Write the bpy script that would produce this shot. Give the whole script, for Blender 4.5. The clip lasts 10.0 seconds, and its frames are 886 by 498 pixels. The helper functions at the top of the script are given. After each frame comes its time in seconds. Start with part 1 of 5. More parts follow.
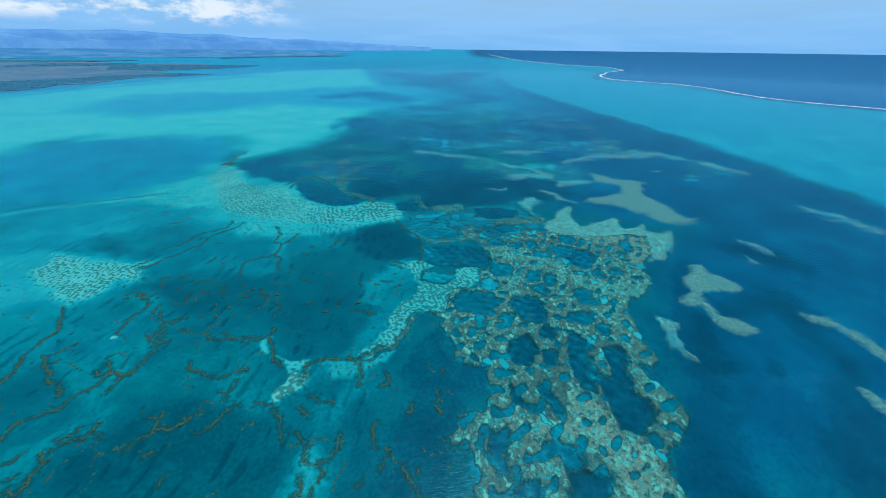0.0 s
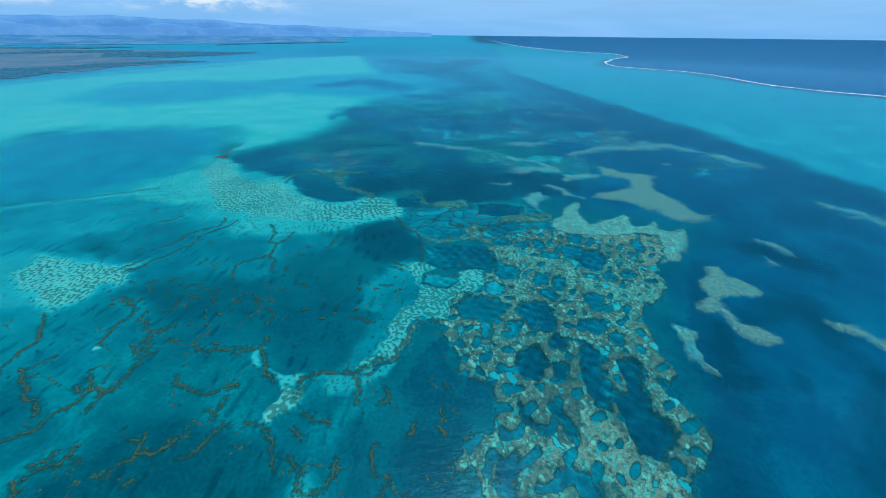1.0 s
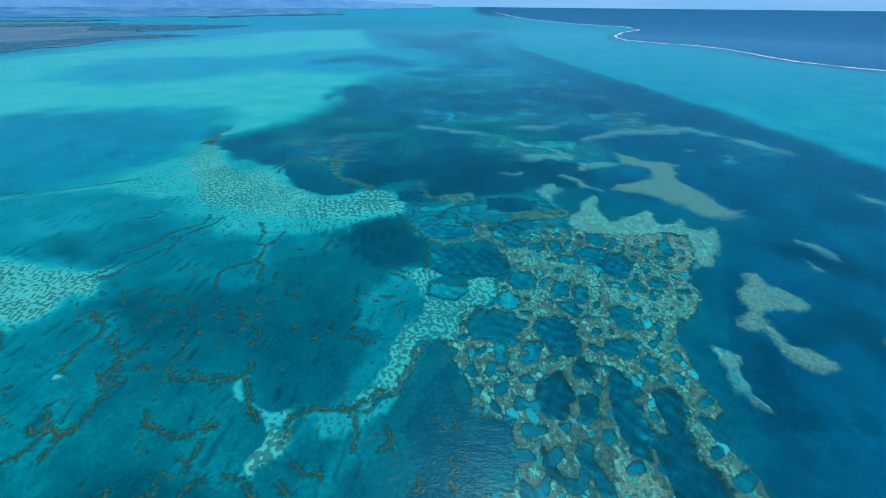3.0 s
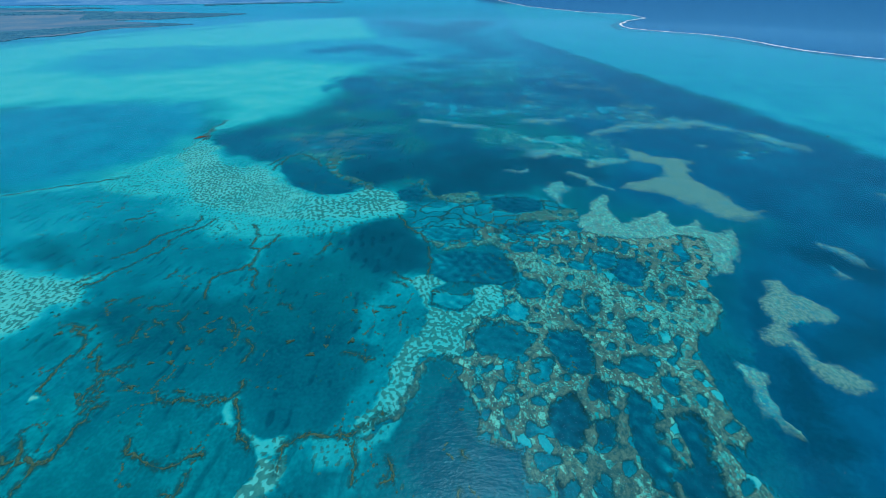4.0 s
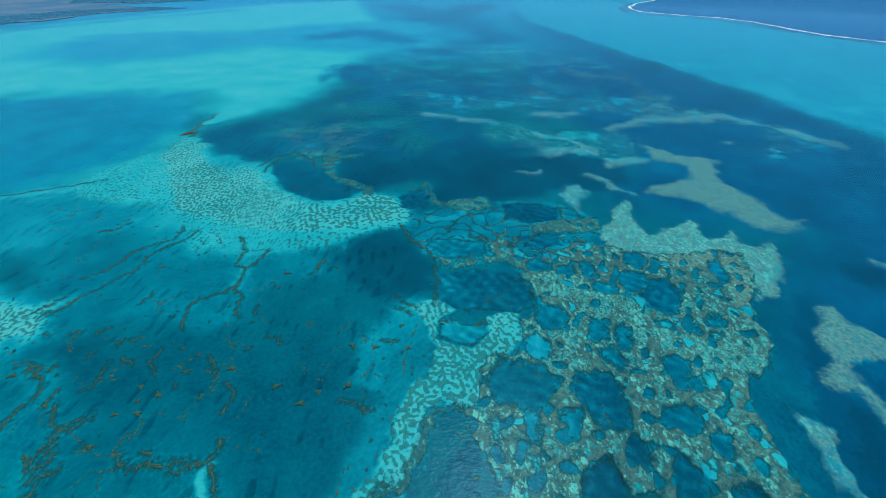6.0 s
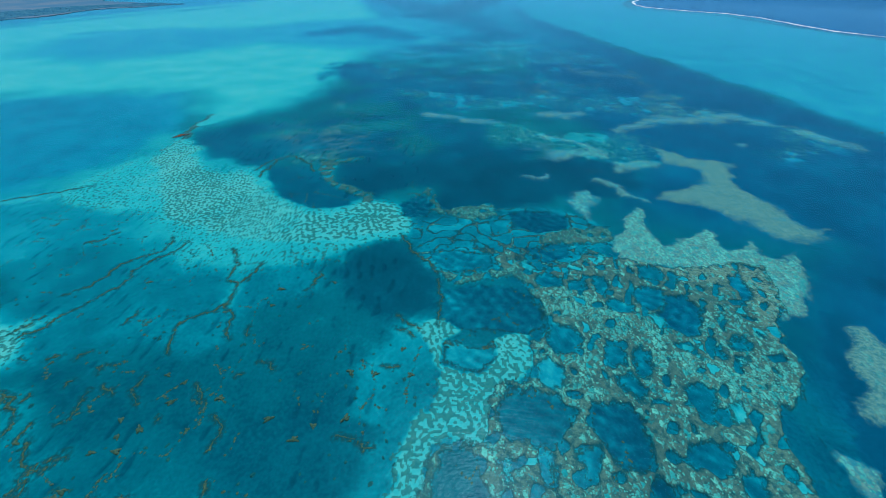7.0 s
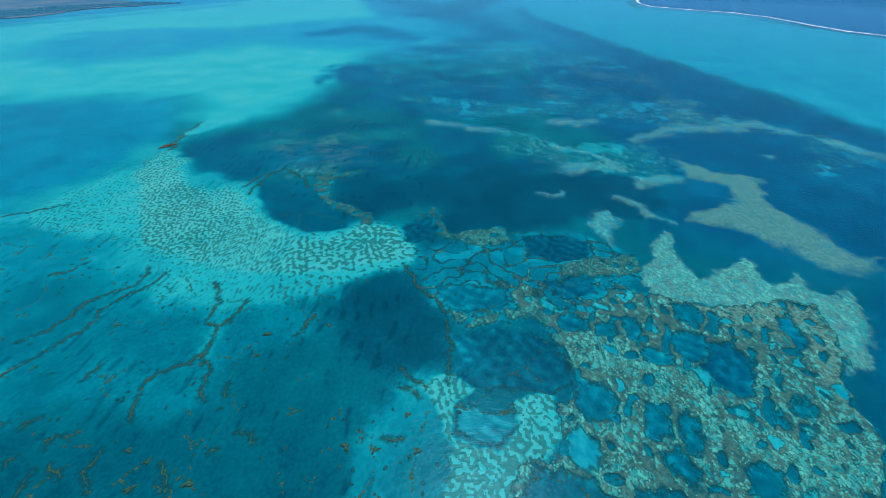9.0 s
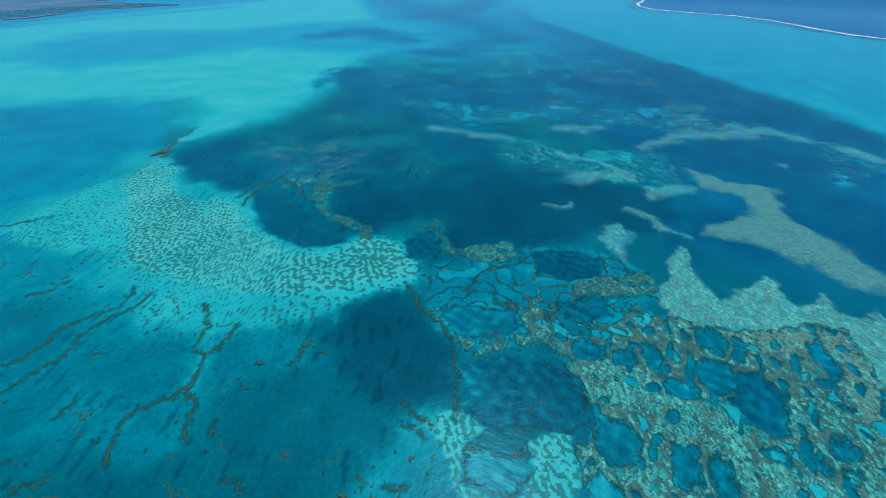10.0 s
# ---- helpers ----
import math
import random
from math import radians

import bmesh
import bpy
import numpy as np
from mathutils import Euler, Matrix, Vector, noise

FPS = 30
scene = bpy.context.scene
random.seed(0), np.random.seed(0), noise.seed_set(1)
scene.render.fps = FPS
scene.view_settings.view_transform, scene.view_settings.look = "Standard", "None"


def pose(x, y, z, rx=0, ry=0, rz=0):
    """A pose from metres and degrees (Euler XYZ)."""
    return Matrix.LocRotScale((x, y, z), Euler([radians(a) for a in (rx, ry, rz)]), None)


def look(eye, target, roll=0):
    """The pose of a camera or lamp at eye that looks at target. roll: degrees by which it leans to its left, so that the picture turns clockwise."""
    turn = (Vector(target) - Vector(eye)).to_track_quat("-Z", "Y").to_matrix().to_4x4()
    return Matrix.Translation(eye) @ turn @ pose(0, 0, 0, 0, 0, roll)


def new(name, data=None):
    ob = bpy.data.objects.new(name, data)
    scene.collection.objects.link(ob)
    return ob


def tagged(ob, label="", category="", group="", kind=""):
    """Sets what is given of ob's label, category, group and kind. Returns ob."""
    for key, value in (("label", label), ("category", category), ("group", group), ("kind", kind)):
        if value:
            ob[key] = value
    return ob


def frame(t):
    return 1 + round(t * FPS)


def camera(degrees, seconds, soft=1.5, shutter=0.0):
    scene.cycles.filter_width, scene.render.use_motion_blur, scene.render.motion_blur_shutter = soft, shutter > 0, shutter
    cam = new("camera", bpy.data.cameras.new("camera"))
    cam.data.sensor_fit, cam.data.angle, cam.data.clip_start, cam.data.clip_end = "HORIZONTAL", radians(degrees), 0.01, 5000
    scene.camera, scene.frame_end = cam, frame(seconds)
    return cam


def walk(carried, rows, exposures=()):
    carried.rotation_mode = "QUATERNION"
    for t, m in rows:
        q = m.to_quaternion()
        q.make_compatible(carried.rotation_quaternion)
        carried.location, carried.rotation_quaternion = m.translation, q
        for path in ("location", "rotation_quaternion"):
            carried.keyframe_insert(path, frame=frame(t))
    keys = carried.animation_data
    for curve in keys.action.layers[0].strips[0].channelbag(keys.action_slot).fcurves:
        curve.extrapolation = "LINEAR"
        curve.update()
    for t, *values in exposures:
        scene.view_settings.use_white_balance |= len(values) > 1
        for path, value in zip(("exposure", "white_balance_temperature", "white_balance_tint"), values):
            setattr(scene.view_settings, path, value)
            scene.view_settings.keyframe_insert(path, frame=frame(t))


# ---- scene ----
cam = camera(105.41, 10.0, soft=0.9)
walk(cam, [
    (0, pose(0.001, 0.001, 150.002, 59.236, 0, 0.000) @ pose(0, 0, 0, 0, 0, 0.701)),
    (1, pose(-1.582, 16.709, 150.167, 57.497, 0, 0.147) @ pose(0, 0, 0, 0, 0, 0.642)),
    (2, pose(-3.637, 33.145, 149.865, 55.771, 0, 0.248) @ pose(0, 0, 0, 0, 0, 0.611)),
    (3, pose(-5.944, 49.494, 149.343, 54.168, 0, 0.337) @ pose(0, 0, 0, 0, 0, 0.582)),
    (4, pose(-8.349, 65.887, 148.788, 52.772, 0, 0.436) @ pose(0, 0, 0, 0, 0, 0.540)),
    (5, pose(-10.765, 82.401, 148.321, 51.644, 0, 0.552) @ pose(0, 0, 0, 0, 0, 0.481)),
    (6, pose(-13.173, 99.060, 148.003, 50.819, 0, 0.680) @ pose(0, 0, 0, 0, 0, 0.411)),
    (7, pose(-15.620, 115.836, 147.828, 50.306, 0, 0.798) @ pose(0, 0, 0, 0, 0, 0.344)),
    (8, pose(-18.218, 132.644, 147.730, 50.091, 0, 0.872) @ pose(0, 0, 0, 0, 0, 0.308)),
    (9, pose(-21.148, 149.349, 147.579, 50.134, 0, 0.856) @ pose(0, 0, 0, 0, 0, 0.339)),
    (10, pose(-24.658, 165.761, 147.181, 50.371, 0, 0.687) @ pose(0, 0, 0, 0, 0, 0.483)),
])

# ---- light ----
world = bpy.data.worlds.new("sky")
scene.world = world
world.use_nodes = True
wn, wl = world.node_tree.nodes, world.node_tree.links
wn.clear()
sky = wn.new("ShaderNodeTexSky")
sky.sky_type, sky.sun_disc = "NISHITA", False
sky.sun_elevation, sky.sun_rotation = radians(77), radians(26)
sky.altitude, sky.air_density, sky.dust_density, sky.ozone_density = 150, 1.0, 0.6, 1.5
# thin stretched cloud veils and a pale haze low over the horizon
geo = wn.new("ShaderNodeTexCoord")
sep = wn.new("ShaderNodeSeparateXYZ")
wl.new(geo.outputs["Generated"], sep.inputs[0])
stretch = wn.new("ShaderNodeMapping")
stretch.inputs["Scale"].default_value = (2.2, 2.2, 22)
wl.new(geo.outputs["Generated"], stretch.inputs[0])
veil = wn.new("ShaderNodeTexNoise")
veil.inputs["Scale"].default_value, veil.inputs["Detail"].default_value = 2.0, 7
wl.new(stretch.outputs[0], veil.inputs["Vector"])
veil_amount = wn.new("ShaderNodeMapRange")
veil_amount.inputs["From Min"].default_value, veil_amount.inputs["From Max"].default_value = 0.44, 0.62
veil_amount.inputs["To Max"].default_value = 0.5
wl.new(veil.outputs[0], veil_amount.inputs[0])
haze = wn.new("ShaderNodeMapRange")
haze.inputs["From Min"].default_value, haze.inputs["From Max"].default_value = 0.0, 0.22
haze.inputs["To Min"].default_value, haze.inputs["To Max"].default_value = 0.9, 0.0
haze.interpolation_type = "SMOOTHSTEP"
wl.new(sep.outputs[2], haze.inputs[0])
hazed = wn.new("ShaderNodeMix")
hazed.data_type = "RGBA"
hazed.inputs["B"].default_value = (1.5, 4.7, 9.3, 1)
wl.new(haze.outputs[0], hazed.inputs["Factor"])
wl.new(sky.outputs[0], hazed.inputs["A"])
veiled = wn.new("ShaderNodeMix")
veiled.data_type = "RGBA"
veiled.inputs["B"].default_value = (2.7, 5.6, 9.5, 1)
wl.new(veil_amount.outputs[0], veiled.inputs["Factor"])
wl.new(hazed.outputs["Result"], veiled.inputs["A"])
# heap clouds low over the coast
heap_map = wn.new("ShaderNodeMapping")
heap_map.inputs["Scale"].default_value = (11, 11, 30)
wl.new(geo.outputs["Generated"], heap_map.inputs[0])
heap = wn.new("ShaderNodeTexNoise")
heap.inputs["Scale"].default_value, heap.inputs["Detail"].default_value, heap.inputs["Roughness"].default_value = 1.0, 9, 0.62
wl.new(heap_map.outputs[0], heap.inputs["Vector"])


def span(source, a, b):
    node = wn.new("ShaderNodeMapRange")
    node.interpolation_type = "SMOOTHSTEP"
    node.inputs["From Min"].default_value, node.inputs["From Max"].default_value = a, b
    wl.new(source, node.inputs[0])
    return node.outputs[0]


def times(a, b):
    node = wn.new("ShaderNodeMath")
    node.operation = "MULTIPLY"
    wl.new(a, node.inputs[0])
    wl.new(b, node.inputs[1])
    return node.outputs[0]


heaps = times(times(span(heap.outputs[0], 0.43, 0.6), span(sep.outputs[2], 0.03, 0.055)), times(span(sep.outputs[2], 0.17, 0.1), span(sep.outputs[0], -0.3, -0.48)))
clouded = wn.new("ShaderNodeMix")
clouded.data_type = "RGBA"
clouded.inputs["B"].default_value = (7.4, 8.5, 9.6, 1)
wl.new(heaps, clouded.inputs["Factor"])
wl.new(veiled.outputs["Result"], clouded.inputs["A"])
back = wn.new("ShaderNodeBackground")
back.inputs[1].default_value = 0.1
wl.new(clouded.outputs["Result"], back.inputs[0])
wo = wn.new("ShaderNodeOutputWorld")
wl.new(back.outputs[0], wo.inputs[0])

sun = new("sun", bpy.data.lights.new("sun", "SUN"))
sun.data.energy, sun.data.angle, sun.data.color = 4.0, radians(0.53), (1.0, 0.96, 0.9)
sun.matrix_world = look((0, 0, 500), (-math.sin(radians(26)) * math.cos(radians(77)) * 500, -math.cos(radians(26)) * math.cos(radians(77)) * 500, 500 - math.sin(radians(77)) * 500))
scene.view_settings.exposure = 0.06

# ---- materials ----
def srgb(r, g, b, k=1.0):
    return tuple(k * ((c / 255 + 0.055) / 1.055) ** 2.4 if c > 10 else k * c / 255 / 12.92 for c in (r, g, b)) + (1.0,)


class Nodes:
    """A small helper that adds nodes to one material."""

    def __init__(self, name):
        self.mat = bpy.data.materials.new(name)
        self.mat.use_nodes = True
        self.tree = self.mat.node_tree
        self.tree.nodes.clear()
        self.out = self.add("ShaderNodeOutputMaterial")

    def add(self, kind, **sockets):
        node = self.tree.nodes.new(kind)
        for key, value in sockets.items():
            self.set(node.inputs[key.replace("_", " ")], value)
        return node

    def set(self, socket, value):
        if isinstance(value, bpy.types.NodeSocket):
            self.tree.links.new(value, socket)
        else:
            socket.default_value = value

    def attr(self, name):
        node = self.add("ShaderNodeAttribute")
        node.attribute_name = name
        return node.outputs["Fac"]

    def place(self, scale=(1, 1, 1), turn=0.0):
        coords = self.add("ShaderNodeNewGeometry").outputs["Position"]
        return self.add("ShaderNodeMapping", Vector=coords, Scale=scale, Rotation=(0, 0, turn)).outputs[0]

    def noise(self, vector, scale, detail=4.0, rough=0.55):
        return self.add("ShaderNodeTexNoise", Vector=vector, Scale=scale, Detail=detail, Roughness=rough).outputs[0]

    def remap(self, value, a, b, c=0.0, d=1.0):
        node = self.add("ShaderNodeMapRange")
        for n, v in enumerate((value, a, b, c, d)):
            self.set(node.inputs[n], v)
        return node.outputs[0]

    def math(self, op, a, b=0.0):
        node = self.add("ShaderNodeMath")
        node.operation = op
        self.set(node.inputs[0], a)
        self.set(node.inputs[1], b)
        return node.outputs[0]

    def mix(self, fac, a, b, blend="MIX"):
        node = self.add("ShaderNodeMix")
        node.data_type, node.blend_type = "RGBA", blend
        for key, value in (("Factor", fac), ("A", a), ("B", b)):
            self.set(node.inputs[key], value)
        return node.outputs["Result"]

    def ramp(self, value, stops):
        node = self.add("ShaderNodeValToRGB", Fac=value)
        while len(node.color_ramp.elements) < len(stops):
            node.color_ramp.elements.new(0.5)
        for element, (at, colour) in zip(node.color_ramp.elements, stops):
            element.position, element.color = at, colour
        return node.outputs[0]

    def surface(self, shader):
        self.tree.links.new(shader, self.out.inputs[0])
        return self.mat

    def plain(self, colour, rough=0.8, bump=None, strength=0.4, distance=0.2):
        bsdf = self.add("ShaderNodeBsdfPrincipled", Base_Color=colour, Roughness=rough)
        bsdf.inputs["Specular IOR Level"].default_value = 0.0
        if bump is not None:
            self.set(bsdf.inputs["Normal"], self.add("ShaderNodeBump", Height=bump, Strength=strength, Distance=distance).outputs[0])
        return self.surface(bsdf.outputs[0])


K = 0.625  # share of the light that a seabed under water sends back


def seabed_material():
    n = Nodes("seabed")
    p = n.place()
    cloudy = n.noise(p, 0.02, 5, 0.6)
    fine = n.noise(p, 0.55, 5, 0.65)
    grit = n.noise(p, 2.2, 4, 0.65)
    streak = n.noise(n.place((1.0, 0.8, 1), 0.5), 0.11, 5, 0.6)
    # Water takes up light with depth; that tint is put into the floor's colour.
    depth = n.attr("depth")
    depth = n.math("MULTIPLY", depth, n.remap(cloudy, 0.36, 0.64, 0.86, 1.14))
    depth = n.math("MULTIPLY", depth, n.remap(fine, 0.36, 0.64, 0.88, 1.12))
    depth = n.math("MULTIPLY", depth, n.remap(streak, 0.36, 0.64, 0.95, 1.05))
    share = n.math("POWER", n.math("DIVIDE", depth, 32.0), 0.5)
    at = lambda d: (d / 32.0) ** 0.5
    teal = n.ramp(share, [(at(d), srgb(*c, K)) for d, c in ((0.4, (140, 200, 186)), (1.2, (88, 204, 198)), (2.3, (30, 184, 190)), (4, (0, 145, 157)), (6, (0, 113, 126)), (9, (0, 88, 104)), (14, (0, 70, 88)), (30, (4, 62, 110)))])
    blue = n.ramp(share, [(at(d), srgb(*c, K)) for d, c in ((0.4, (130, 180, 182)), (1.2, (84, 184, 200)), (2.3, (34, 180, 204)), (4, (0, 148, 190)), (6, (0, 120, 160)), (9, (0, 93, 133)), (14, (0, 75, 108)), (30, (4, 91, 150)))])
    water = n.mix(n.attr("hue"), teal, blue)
    # chips of pale coral and pockets of sand
    warped = n.add("ShaderNodeVectorMath")
    warped.operation = "MULTIPLY_ADD"
    n.set(warped.inputs[0], n.add("ShaderNodeTexNoise", Vector=p, Scale=0.55, Detail=5.0, Roughness=0.65).outputs["Color"])
    warped.inputs[1].default_value = (5.5, 5.5, 0)
    n.set(warped.inputs[2], n.place((1.0, 0.72, 1.0), 0.5))
    pits = n.add("ShaderNodeTexVoronoi", Vector=warped.outputs[0], Scale=0.42)
    seam = n.add("ShaderNodeTexVoronoi", Vector=warped.outputs[0], Scale=0.42)
    seam.feature = "DISTANCE_TO_EDGE"
    lots = n.add("ShaderNodeSeparateColor", Color=pits.outputs["Color"]).outputs
    chip = n.math("MULTIPLY", n.remap(seam.outputs["Distance"], 0.06, 0.15), n.remap(n.math("SUBTRACT", n.math("MULTIPLY", n.attr("heads"), n.remap(n.noise(p, 0.13, 4, 0.65), 0.4, 0.6, 0.15, 1.35)), n.math("MULTIPLY", lots[0], 0.9)), -0.12, 0.05))
    chip_colour = n.mix(lots[1], srgb(0, 158, 168, K), srgb(98, 214, 202, K))
    # drowned sand: pale sage grey, thinning out unevenly at its edges
    drift = n.math("ADD", n.remap(n.attr("sand"), 0.0, 1.0, -0.6, 1.5), n.remap(n.noise(n.place((0.7, 1, 1)), 0.07, 8, 0.74), 0.37, 0.63, -0.75, 0.75))
    drift = n.math("ADD", drift, n.remap(fine, 0.36, 0.64, -0.28, 0.28))
    pale = n.mix(n.remap(fine, 0.4, 0.62), srgb(58, 130, 138, K), srgb(102, 164, 158, K))
    pale = n.mix(n.remap(grit, 0.54, 0.7, 0.0, 0.35), pale, srgb(70, 128, 126, K))
    pale = n.mix(n.math("MULTIPLY", chip, n.remap(n.attr("heads"), 0.15, 0.6, 0.0, 0.5)), pale, chip_colour)
    water = n.mix(n.math("MULTIPLY", n.remap(drift, -0.3, 1.25, 0.0, 0.92), n.remap(n.attr("sand"), 0.02, 0.3)), water, pale)
    water = n.mix(n.math("MULTIPLY", chip, n.remap(n.attr("heads"), 0.2, 0.6, 0.0, 0.55)), water, chip_colour)
    # winding bands of dark coral over bright sand
    growth = n.remap(n.math("ADD", n.attr("weed"), n.remap(fine, 0.36, 0.64, -0.3, 0.3)), 0.36, 0.66, 0.0, 0.76)
    water = n.mix(growth, water, n.mix(n.remap(fine, 0.38, 0.62), srgb(0, 94, 106, K), srgb(46, 120, 116, K)))
    # reef flat: grey-brown algal crust, ragged where it meets the pools
    flat = n.mix(n.remap(fine, 0.38, 0.62), srgb(40, 102, 108, K), srgb(82, 136, 128, K))
    flat = n.mix(n.remap(grit, 0.5, 0.74, 0.0, 0.8), flat, srgb(100, 156, 148, K))
    flat = n.mix(n.remap(cloudy, 0.4, 0.65, 0, 0.7), flat, srgb(58, 102, 104, K))
    cover = n.math("ADD", n.attr("tan"), n.remap(fine, 0.36, 0.64, -0.22, 0.22))
    cover = n.math("ADD", cover, n.remap(grit, 0.36, 0.64, -0.08, 0.08))
    # Dark teal where cover thins; also carries shade painted beside the ridges.
    dark_edge = n.math("MULTIPLY", n.remap(cover, 0.08, 0.4), n.remap(n.attr("tan"), 0.02, 0.3, 0.0, 0.88))
    water = n.mix(dark_edge, water, n.mix(n.remap(fine, 0.38, 0.62), srgb(0, 62, 78, K), srgb(22, 84, 88, K)))
    cover = n.remap(cover, 0.48, 0.92)
    flat = n.mix(n.remap(n.math("ADD", n.attr("sand"), n.remap(fine, 0.36, 0.64, -0.3, 0.3)), 0.25, 0.9, 0.0, 0.85), flat, n.mix(n.remap(grit, 0.42, 0.62), srgb(80, 134, 128, K), srgb(124, 178, 164, K)))
    flat = n.mix(n.math("MULTIPLY", chip, n.remap(n.attr("tan"), 0.4, 0.6)), flat, chip_colour)
    colour = n.mix(n.math("MULTIPLY", cover, n.remap(n.attr("tan"), 0.12, 0.45, 0.0, 0.92)), water, flat)
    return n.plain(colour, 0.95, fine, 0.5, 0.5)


def coral_material(name, dark, light, edge):
    n = Nodes(name)
    p = n.place()
    island = n.add("ShaderNodeNewGeometry").outputs["Random Per Island"]
    grain = n.noise(p, 1.6, 5, 0.65)
    colour = n.mix(island, dark, light)
    colour = n.mix(n.remap(grain, 0.4, 0.75), colour, edge)
    return n.plain(colour, 0.9, grain, 0.6, 0.3)


def water_material():
    n = Nodes("water")
    chop = n.noise(n.place((1, 1.9, 1), 0.45), 0.62, 2.5, 0.55)
    swell = n.noise(n.place((1, 2.2, 1), 0.3), 0.16, 3, 0.5)
    gust = n.remap(n.noise(n.place(), 0.012, 3), 0.35, 0.65, 0.45, 1.0)
    height = n.math("ADD", n.math("MULTIPLY", chop, gust), n.math("MULTIPLY", swell, 1.6))
    bump = n.add("ShaderNodeBump", Height=height, Strength=1.0, Distance=0.125).outputs[0]
    gloss = n.add("ShaderNodeBsdfGlossy", Color=(0.3, 0.78, 1.0, 1.0), Roughness=0.26, Normal=bump)
    clear = n.add("ShaderNodeBsdfTransparent")
    fresnel = n.add("ShaderNodeFresnel", IOR=1.33, Normal=bump).outputs[0]
    mixed = n.add("ShaderNodeMixShader", Fac=n.math("ADD", n.math("MULTIPLY", n.math("MAXIMUM", n.math("SUBTRACT", fresnel, 0.012), 0.0), 0.4), n.math("MULTIPLY", n.math("POWER", fresnel, 3.0), 0.3)))
    n.set(mixed.inputs[1], clear.outputs[0])
    n.set(mixed.inputs[2], gloss.outputs[0])
    return n.surface(mixed.outputs[0])


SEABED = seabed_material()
WATER = water_material()
# Coral tones include the blue-green tint of the water above.
BROWN = coral_material("brown_coral", srgb(10, 74, 76, K), srgb(48, 94, 82, K), srgb(94, 128, 104, K))
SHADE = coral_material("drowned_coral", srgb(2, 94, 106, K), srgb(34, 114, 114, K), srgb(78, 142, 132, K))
PALE = coral_material("pale_coral", srgb(24, 170, 172, K), srgb(98, 210, 198, K), srgb(64, 156, 150, K))
DUSK = coral_material("dusky_coral", srgb(0, 80, 94, K), srgb(14, 96, 104, K), srgb(40, 112, 108, K))

# ---- the lie of the sea floor ----
EYE = (-8.0, 83.0, 149.0)
NEAR_SEA, RIM = 3000.0, 4900.0


def bend(x, y, z):
    """Beyond 3 km the distance is drawn together, so that land and sea reach the horizon within the rim."""
    x, y, z = (np.asarray(v, float) for v in (x, y, z))
    dx, dy = x - EYE[0], y - EYE[1]
    far = np.maximum(np.hypot(dx, dy), 1e-6)
    ring = np.where(far > NEAR_SEA, NEAR_SEA + (RIM - NEAR_SEA) * (1 - NEAR_SEA / far), far)
    share = ring / far
    return EYE[0] + dx * share, EYE[1] + dy * share, z * share + np.where(far > NEAR_SEA, EYE[2] * (1 - share), 0.0)


def rand_grid(i, j, salt):
    h = np.sin(i * 127.1 + j * 311.7 + salt * 74.7) * 43758.5453
    return h - np.floor(h)


def value_noise(x, y, size, salt=0):
    u, v = x / size, y / size
    i, j = np.floor(u), np.floor(v)
    a, b = u - i, v - j
    a, b = a * a * (3 - 2 * a), b * b * (3 - 2 * b)
    low = rand_grid(i, j, salt) * (1 - a) + rand_grid(i + 1, j, salt) * a
    high = rand_grid(i, j + 1, salt) * (1 - a) + rand_grid(i + 1, j + 1, salt) * a
    return low * (1 - b) + high * b


def rough(x, y, size, salt=0, octaves=3):
    total, weight = 0.0, 0.0
    for k in range(octaves):
        total = total + value_noise(x + 13.7 * k, y - 7.1 * k, size / 2**k, salt + k) * 0.55**k
        weight += 0.55**k
    return total / weight - 0.5


def cells(x, y, size, salt):
    """The gap between the nearest and second nearest seed, and the nearest seed's random number."""
    u, v = x / size, y / size
    i, j = np.floor(u), np.floor(v)
    first, second, pick = np.full(u.shape, 9.0), np.full(u.shape, 9.0), np.zeros(u.shape)
    for di in (-1, 0, 1):
        for dj in (-1, 0, 1):
            a, b = i + di, j + dj
            d = np.hypot(a + 0.1 + 0.8 * rand_grid(a, b, salt) - u, b + 0.1 + 0.8 * rand_grid(a, b, salt + 3) - v)
            nearer = d < first
            second = np.where(nearer, first, np.minimum(second, d))
            pick = np.where(nearer, rand_grid(a, b, salt + 5), pick)
            first = np.where(nearer, d, first)
    return (second - first) * size, pick


def smooth(x, a, b):
    t = np.clip((x - a) / (b - a), 0, 1)
    return t * t * (3 - 2 * t)


def inside(x, y, corners):
    """The distance to a closed outline, positive within it."""
    pts = np.array(corners, float)
    best, odd = np.full(x.shape, 1e12), np.zeros(x.shape, bool)
    for (x0, y0), (x1, y1) in zip(pts, np.roll(pts, -1, 0)):
        ex, ey = x1 - x0, y1 - y0
        t = np.clip(((x - x0) * ex + (y - y0) * ey) / max(ex * ex + ey * ey, 1e-9), 0, 1)
        best = np.minimum(best, (x - x0 - t * ex) ** 2 + (y - y0 - t * ey) ** 2)
        if y0 != y1:
            odd ^= ((y0 > y) != (y1 > y)) & (x < x0 + ex * (y - y0) / ey)
    return np.where(odd, 1, -1) * np.sqrt(best)


LAYERS, PATCHES, MOTTLE, RIDGES, HEADS = [], [], [], [], []


def stroke(depth, hue, tan, heads, soft, points, owner=0):
    LAYERS.append(("stroke", depth, hue, tan, heads, soft, points, owner))


def zone(depth, hue, tan, heads, soft, corners, owner=0):
    LAYERS.append(("zone", depth, hue, tan, heads, soft, corners, owner))


